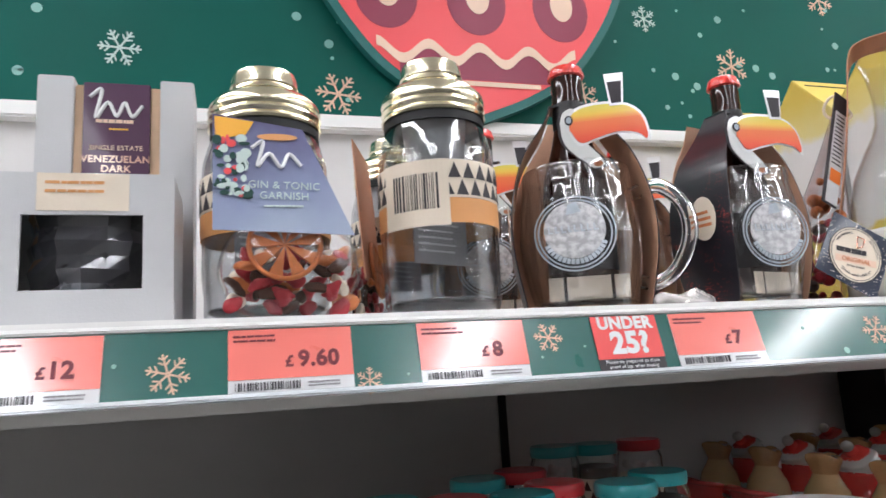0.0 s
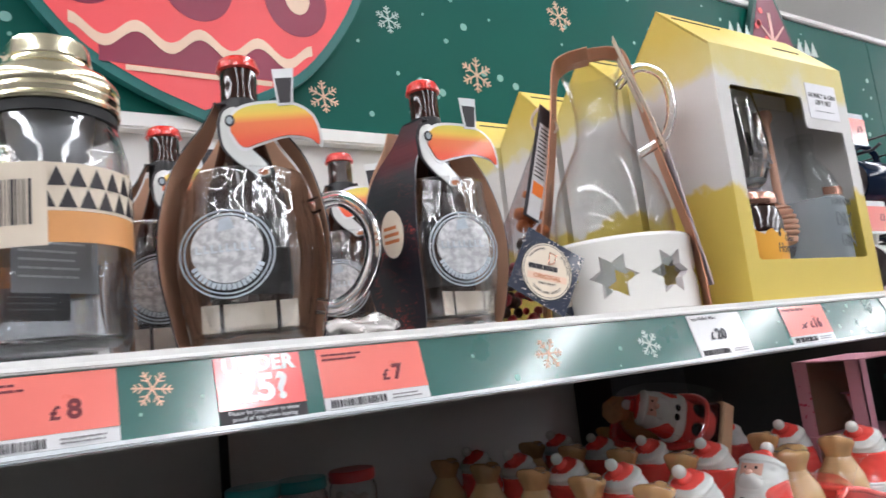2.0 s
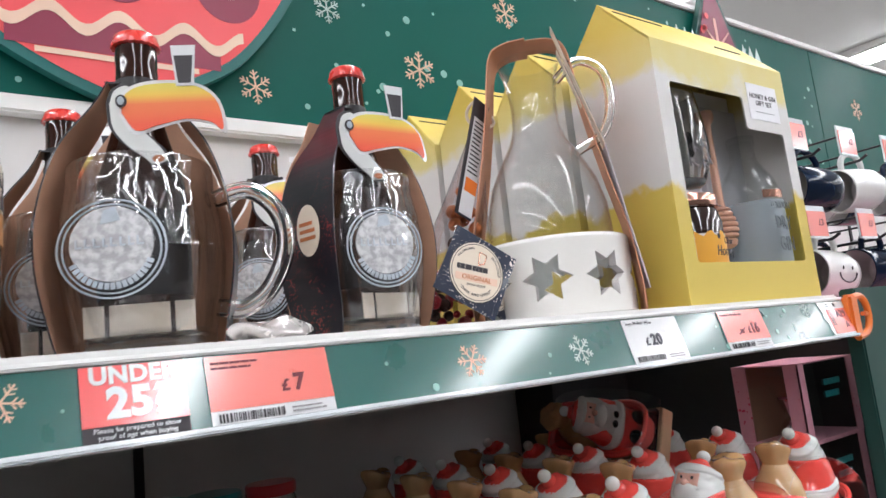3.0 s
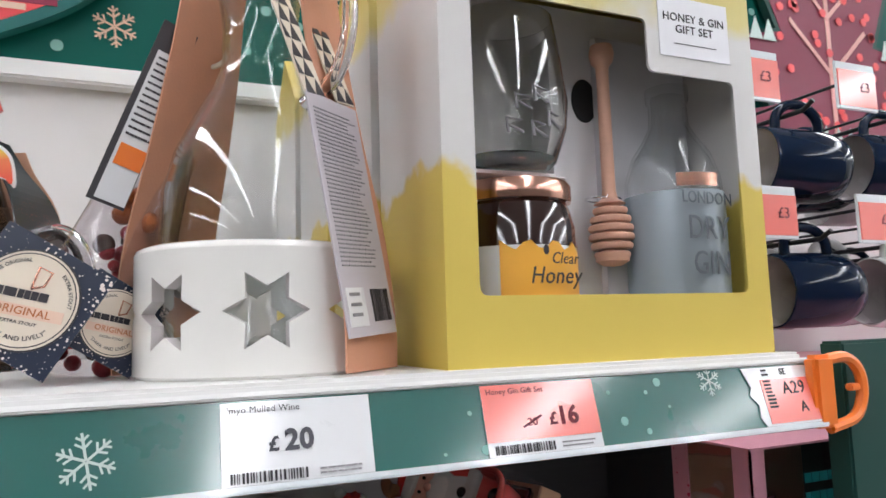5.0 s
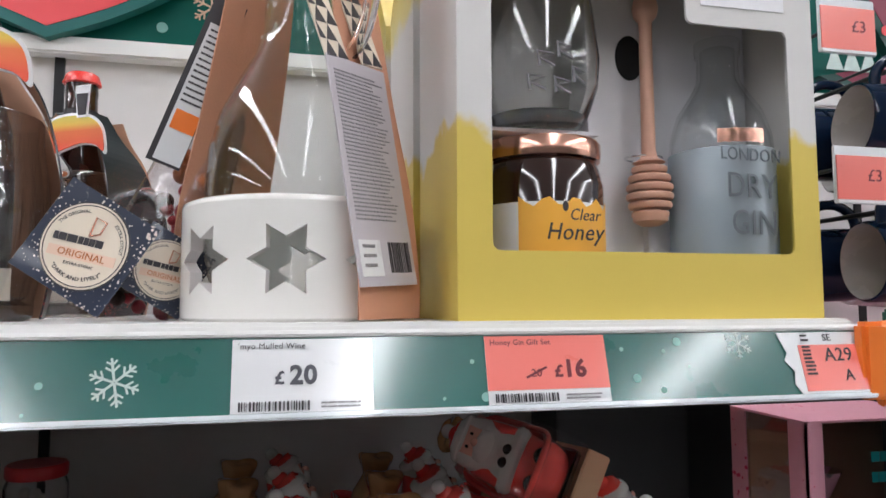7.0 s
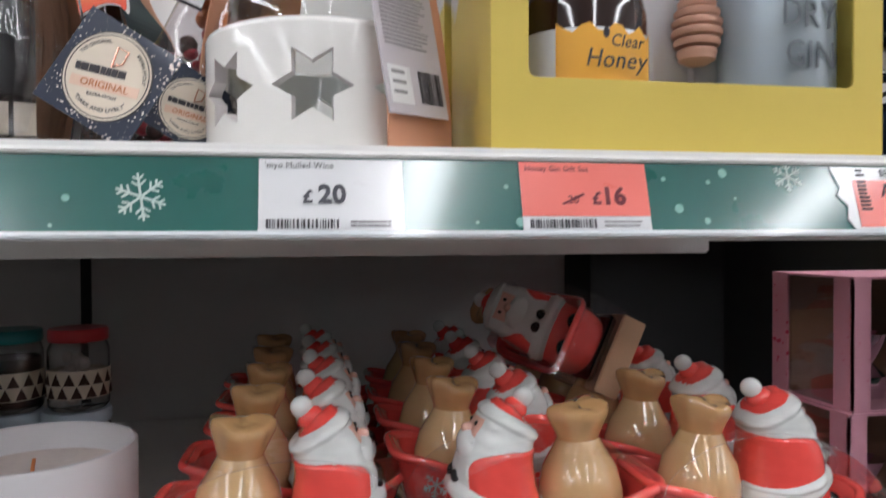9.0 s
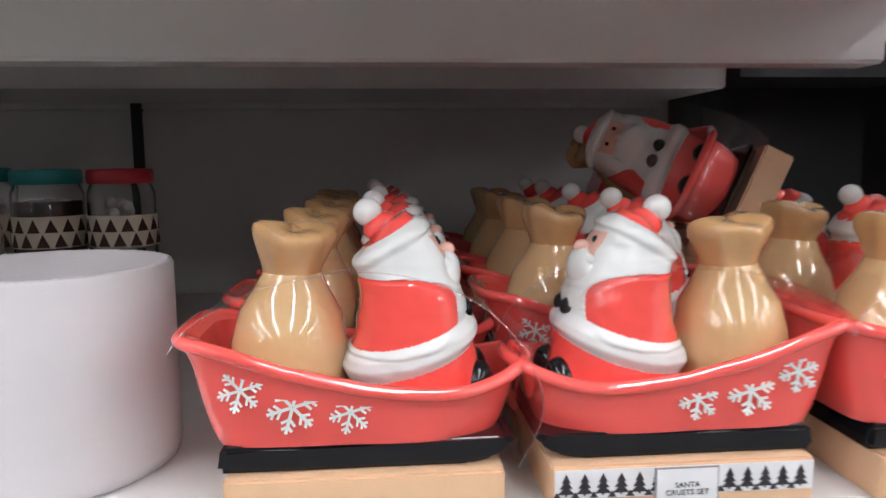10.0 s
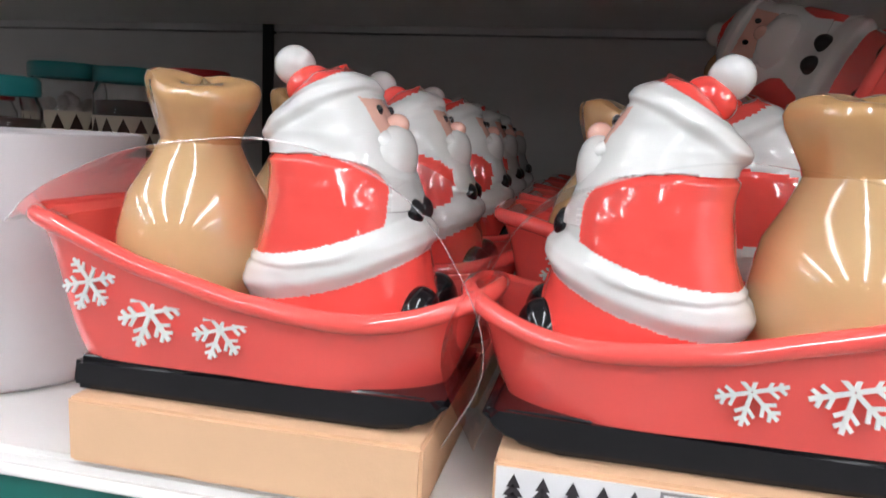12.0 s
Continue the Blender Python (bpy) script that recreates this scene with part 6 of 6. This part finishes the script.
def cruet_set(film=True, title=False, figure=None):
    t = new("santa_cruet_set")
    t.empty_display_size = 0.02
    ct = part("carton", boxed(-0.062, 0.062, -0.037, 0.037, 0.005, 0.028, 0.0012), M_TAN, t, "tan card carton")
    bm = bmesh.new()
    o, i = hull(0.80, True, 0.040, 0.0), hull(0.80, False, 0.046, 0.0052)
    loops = o + [[(p + q) * 0.5 + Vector((0, 0, 0.0022)) for p, q in zip(o[-1], i[-1])]] + i[::-1]
    vr = [[bm.verts.new(p) for p in r] for r in loops]
    for a, b in zip(vr, vr[1:]):
        for k in range(len(a)):
            bm.faces.new((a[k], a[(k + 1) % len(a)], b[(k + 1) % len(a)], b[k]))
    bm.faces.new(vr[0][::-1])
    bm.faces.new(vr[-1])
    tube([p + Vector((0, 0, 0.0008)) for p in o[-1]], 0.0032, bm, 10, True)
    sled = part("sled", bm, M_SLEDRED, t, "coral-red glazed ceramic sled", True)
    for x, z, r in ((-0.053, 0.068, 0.0098), (-0.031, 0.0595, 0.0115), (-0.006, 0.0565, 0.0096)):
        s = (z - 0.04) / (rim_z(x) - 0.04)
        k = 0.8 + 0.2 * s ** 0.8
        y = -0.0355 * (k + 0.05 * (1 - s)) - 0.0003
        for half in (0, 180):
            part("snowflake", flake(bmesh.new(), (pose(x, y, z, 76, 0, 0) if half == 0 else pose(x, -y, z, 76, 0, 180)), r, 0.0008, w=0.1), M_SANTAWHITE, sled, "raised white snowflake")
    rn = bmesh.new()
    side = [(-0.066, 0.0282), (0.047, 0.0282), (0.058, 0.0305), (0.066, 0.036), (0.069, 0.0405), (0.062, 0.0405), (-0.064, 0.0405)]
    prism(side, -0.031, 0.031, rn, pose(0, 0, 0, 90, 0, 0))
    bmesh.ops.bevel(rn, geom=list(rn.edges), offset=0.0025, segments=2, affect="EDGES", clamp_overlap=True)
    part("runner", rn, M_BOOT, t, "black glazed runner", True)
    # sack shaker
    pr = [(0, 0.047), (0.020, 0.048), (0.027, 0.054), (0.0298, 0.066), (0.0292, 0.082), (0.0255, 0.096), (0.019, 0.106), (0.0156, 0.1125), (0.0148, 0.1145)]
    sm = pose(-0.040, 0.001, 0, 0, 3, 0)
    fold = lambda a, z: 0.014 * math.sin(5 * a + 0.6) * min(1, max(0, (z - 0.085) / 0.03))
    pr = [(r * 0.94, z) for r, z in pr]
    sk = part("sack", lathe(pr, 40, None, sm, 0, fold), M_SACK, t, "tan glazed sack shaker", True)
    tp = [(0.0148, 0.1145), (0.0153, 0.117), (0.0176, 0.1225), (0.0202, 0.1285), (0.0209, 0.132), (0.02, 0.1345), (0.017, 0.136), (0.012, 0.1364), (0.006, 0.136), (0, 0.1355)]
    tp = [(r * 0.94, z) for r, z in tp]
    top = lathe(tp, 60, None, None, 0, lambda a, z: (0.04 * math.sin(7 * a + 1) + 0.05 * math.sin(3 * a + 0.4)) * min(1, (z - 0.1145) / 0.012))
    for v in top.verts:
        k = min(1.0, max(0.0, (v.co.z - 0.12) / 0.012))
        v.co.z += k * (0.0022 * math.sin(2 * math.atan2(v.co.y, v.co.x) + 0.8) + 0.0005 * math.sin(5 * math.atan2(v.co.y, v.co.x)) - 0.06 * v.co.x)
        v.co = sm @ v.co
    part("sack_top", top, M_SACKTOP, sk, "gathered brown glazed top", True)
    # figure shaker, one moulded mesh
    part("santa_figure", figure or santa_mesh(84, 80), [M_SANTARED, M_SANTAWHITE, M_BLUSH, M_BOOT], t, "glossy red and white ceramic Santa shaker", True).location.x = 0.005
    if film:
        arch = [(-0.0815, 0.086), (-0.076, 0.094), (-0.064, 0.102), (-0.04, 0.112), (0.0, 0.117), (0.03, 0.112), (0.055, 0.1), (0.072, 0.08), (0.079, 0.055), (0.068, 0.03)]
        ap = spline([(x, 0, z) for x, z in arch], 5)
        bm = bmesh.new()
        a = [bm.verts.new((p.x, -0.0385 + 0.012 * max(0, (p.z - 0.085) / 0.03), p.z)) for p in ap]
        b = [bm.verts.new((p.x, 0.0385, p.z)) for p in ap]
        for i in range(len(a) - 1):
            bm.faces.new((a[i], a[i + 1], b[i + 1], b[i]))
        fl = part("film", bm, M_FILM, t, "clear cellophane film", True)
        fl.visible_shadow = False
        part("film_seam", tube([(p.x, -0.0387 + 0.012 * max(0, (p.z - 0.085) / 0.03), p.z) for p in ap], 0.0002, None, 5), M_SEAM, t, "folded film edge")
    if title:
        part("fir_strip", prism(rect(-0.061, 0.061, 0.013, 0.0265), 0.0, 0.0006, None, pose(0, 0.0372, 0, 0, 0, 180) @ FRONT), M_TICKET, ct, "pale strip with black fir trees")
        fm = pose(0, 0.0379, 0, 0, 0, 180) @ FRONT
        bm = trees(fm, -0.06, 0.06, 0.0145, 0.0105, 0.0085)
        for k in range(14):
            c = -0.06 + k * 0.0085
            prism([(c - 0.002, 0.0135), (c + 0.002, 0.0135), (c, 0.0165)], 0, 0.0003, bm, fm)
        part("fir_print", bm, M_INK, ct)
        part("title_plate", prism(rect(-0.015, 0.015, 0.0055, 0.0265), 0.0006, 0.0012, None, fm), M_GREYINK, ct)
        part("title_panel", prism(rect(-0.0142, 0.0142, 0.0062, 0.0258), 0.0013, 0.0017, None, fm), M_TICKET, ct, "pale title panel")
        writing("title", "SANTA\nCRUETS SET", 0.0036, M_INK, ct, fm @ pose(0, 0.0165, 0.0019))
    return t


M_SEAM = film_mat("film_edge", (0.95, 0.95, 0.96), 0.2, 0.2, milk=0.1)
TXT_A = "wrapped red ceramic sled cruet set on a tan carton"
TXT_R = "wrapped Santa and sack cruet set standing in a rear row"
FIG = santa_mesh(230, 210)
first = tagged(cruet_set(True, False, FIG.copy()), TXT_A, "cruet set", "Santa cruet sets")
plain = tagged(cruet_set(False), TXT_R, "cruet set", "Santa cruet sets")
titled = tagged(cruet_set(True, True, FIG), "red ceramic sled cruet set on a fir-tree printed carton", "cruet set", "Santa cruet sets")
Y0, DY, SINK = 0.051, 0.092, 0.005
first.matrix_basis = pose(0.5735, Y0, LOW - SINK)
titled.matrix_basis = pose(0.7190, Y0, LOW - SINK, 0, 0, 180)
plain.matrix_basis = pose(0.575, Y0 + DY, LOW - SINK)
copy_thing(first, pose(0.874, Y0 - 0.004, LOW - SINK))["label"] = "red ceramic sled cruet set, wrapped, beside the pink boxes"
rnd = random.Random(6)
for c, (x, turn) in enumerate(((0.575, 0), (0.7215, 180), (0.877, 0))):
    for k in range(1, 5):
        if c == 0 and k == 1:
            continue
        copy_thing(plain, pose(x + rnd.uniform(-0.004, 0.004), Y0 + DY * k, LOW - SINK, 0, 0, (0 if c == 1 else turn) + rnd.uniform(-2, 2)))
# a set lying across the rows behind
up = Vector((-0.90, 0.06, 0.43)).normalized()
fwd = Vector((-0.02, -0.99, 0.1))
fwd = (fwd - fwd.dot(up) * up).normalized()
sid = up.cross(fwd)
lm = Matrix((( fwd.x, sid.x, up.x, 0.868), (fwd.y, sid.y, up.y, 0.262), (fwd.z, sid.z, up.z, 1.232), (0, 0, 0, 1)))
copy_thing(first, lm)["label"] = "wrapped Santa cruet set lying tilted on top of the others"

# candle vessel
cd = thing("candle_pot", pose(0.406, 0.100, LOW) @ Matrix.Diagonal((1, 1, 0.855, 1)), "plain off-white round candle pot", "candle pot")
part("vessel", lathe([(0, 0.0), (0.058, 0.0), (0.0615, 0.003), (0.0625, 0.01), (0.0625, 0.124), (0.0615, 0.1265), (0.0595, 0.127), (0.058, 0.125), (0.0575, 0.008), (0, 0.007)], 72), M_WAX, cd, "off-white round vessel", True)
part("wax", lathe([(0, 0.0075), (0.0565, 0.0085), (0.0573, 0.104), (0.0565, 0.1055), (0.05, 0.105), (0, 0.1045)], 56), M_MALLOW, cd, "smooth cream wax", True)
part("wick", tube([(0, 0, 0.103), (0.0005, 0, 0.11), (0.0015, 0, 0.117)], 0.0012, None, 8), M_PEEL, cd, "cotton wick")


def treat_jar(m, lid_mat, label, fill, tall=0.075, r=0.027):
    t = thing("treat_jar", m, label, "jar", "jars of hot chocolate treats")
    h = tall
    part("glass", lathe([(0, 0.0), (r - 0.003, 0.0), (r, 0.004), (r, h - 0.016), (r - 0.003, h - 0.008), (r - 0.004, h), (r - 0.0055, h), (r - 0.0045, h - 0.009), (r - 0.0015, h - 0.017), (r - 0.0015, 0.005), (0, 0.002)], 40), M_GLASS, t, "clear glass jar", True)
    part("lid", lathe([(r - 0.0035, h - 0.008), (r - 0.0012, h - 0.008), (r - 0.0005, h - 0.006), (r - 0.0005, h + 0.002), (r - 0.002, h + 0.004), (0, h + 0.0045)], 40), lid_mat, t, "screw lid", True)
    rnd = random.Random(int(m.translation.x * 1000))
    bm = bmesh.new()
    if fill is M_MALLOW:
        for k in range(34):
            a, q = rnd.uniform(0, 6.28), rnd.uniform(0, r - 0.009)
            blob(bm, (q * math.cos(a), q * math.sin(a), rnd.uniform(0.01, h - 0.022)), (0.0055, 0.0055, 0.005), 0, 0, 8, 6)
    else:
        lathe([(0, 0.003), (r - 0.002, 0.0055), (r - 0.002, h - 0.022), (0, h - 0.02)], 32, bm)
    part("filling", bm, fill, t, "white marshmallows" if fill is M_MALLOW else "dark cocoa filling", True)
    bm = lathe([(r + 0.0002, 0.012), (r + 0.0005, 0.012), (r + 0.0005, h - 0.034), (r + 0.0002, h - 0.034), (r + 0.0002, 0.012)], 40)
    part("paper_band", bm, M_CREAM, t, "pale band with dark triangles", True)
    bm = bmesh.new()
    for row in range(2):
        for k in range(14):
            a = 2 * math.pi * (k + 0.5 * row) / 14
            mm = Matrix.Rotation(a, 4, "Z") @ Matrix.Translation((r + 0.0007, 0, 0.013 + row * (h - 0.048) / 2)) @ pose(0, 0, 0, 90, 0, 90)
            prism([(-0.005, 0), (0.005, 0), (0, (h - 0.05) / 2)], 0, 0.0003, bm, mm)
    part("triangle_print", bm, M_COCOA, t)
    return t


rnd = random.Random(17)
for x, y in ((0.36, 0.335), (0.30, 0.335), (0.248, 0.33)):
    bj = treat_jar(pose(x, y, LOW), M_BLUELID, "jar of cocoa with a pale blue lid, stacked under another", M_COCOA, 0.075, 0.031)
treat_jar(pose(0.362, 0.335, LOW + 0.08), M_REDLID, "small jar of marshmallows with a red lid", M_MALLOW, 0.072, 0.027)
treat_jar(pose(0.302, 0.335, LOW + 0.08), M_TEALLID, "small jar of cocoa with a teal lid", M_COCOA, 0.072, 0.028)
treat_jar(pose(0.247, 0.33, LOW + 0.08), M_TEALLID, "small jar of treats with a teal lid", M_MALLOW, 0.074, 0.029)
for x, y, z, lid in ((0.30, 0.2, 0.0, M_TEALLID), (0.24, 0.16, 0.0, M_TEALLID), (0.185, 0.2, 0.0, M_REDLID), (0.135, 0.16, 0.0, M_TEALLID), (0.075, 0.17, 0.0, M_REDLID), (-0.045, 0.17, 0.0, M_REDLID), (0.02, 0.2, 0.0, M_TEALLID), (0.13, 0.27, 0.0, M_TEALLID), (-0.11, 0.2, 0.0, M_TEALLID), (0.19, 0.3, 0.0, M_REDLID), (-0.2, 0.2, 0.0, M_REDLID)):
    treat_jar(pose(x, y, LOW), lid, "tall jar of cocoa treats with a " + ("red" if lid is M_REDLID else "teal") + " lid", M_COCOA if rnd.random() < 0.6 else M_MALLOW, 0.135, 0.03)


# pink gift boxes at the shelf's end
def pink_box(m, label):
    t = thing("pink_gift_box", m, label, "gift box", "pink gift boxes")
    W, D, H, c = 0.15, 0.095, 0.104, 0.002
    part("top_flap", boxed(0, W, 0, D, H - c, H), M_PINK, t, "pink dotted lid")
    part("base", boxed(0, W, 0, D, 0, c), M_PINK, t)
    part("back", boxed(0, W, D - c, D, c, H - c), M_PINK, t)
    part("inner_card", boxed(0.004, W - 0.004, D - 0.02, D - 0.012, c, H - c), M_BROWNCARD, t, "brown inner card")
    for x in (0.0, W - 0.016):
        part("corner_post", boxed(x, x + 0.016, 0, c, c, H - c), M_PINK, t, "pink dotted corner strip")
    part("side_strip", boxed(0, c, 0, 0.02, c, H - c), M_PINK, t)
    part("side_strip", boxed(0, c, D - 0.02, D - c, c, H - c), M_PINK, t)
    pn = part("front_pane", boxed(0.016, W - 0.016, 0.0005, 0.001, c, H - c), M_PANE, t, "clear front pane")
    pn.visible_shadow = False
    pn = part("side_pane", boxed(0.0005, 0.001, 0.02, D - 0.02, c, H - c), M_PANE, t, "clear side pane")
    pn.visible_shadow = False
    part("jigger", lathe([(0, 0.002), (0.014, 0.002), (0.016, 0.02), (0.006, 0.03), (0.018, 0.055), (0.017, 0.055), (0, 0.034)], 28, None, pose(0.05, 0.045, 0)), M_CHROME, t, "small chrome cup", True)
    part("front_print", bars(pose(0, -0.0004, 0, 90, 0, 0), 0.06, 0.11, 0.07, 2, 0.016, 0.008, 5), M_TEALLID, t, "teal printed bars")
    return t


for k in range(1):
    for l in range(2):
        pink_box(pose(0.982 + 0.003 * l, 0.082 + 0.1 * k, LOW + 0.1045 * l), "pink dotted gift box with clear sides" + (", stacked" if l else ""))
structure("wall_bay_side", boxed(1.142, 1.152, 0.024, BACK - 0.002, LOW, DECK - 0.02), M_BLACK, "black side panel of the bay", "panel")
# Added black blockers: they stop a light leak and hold the bay's end dark.
structure("wall_bay_blocker", boxed(0.936, 1.14, 0.4, BACK - 0.001, LOW + 0.24, DECK - 0.016), M_BLACK, "black panel added to block stray light at the bay end", "panel")
structure("wall_bay_blocker_low", boxed(0.945, 1.14, 0.5, BACK - 0.001, LOW, LOW + 0.239), M_BLACK, "black lower panel added to keep the bay end dark", "panel")
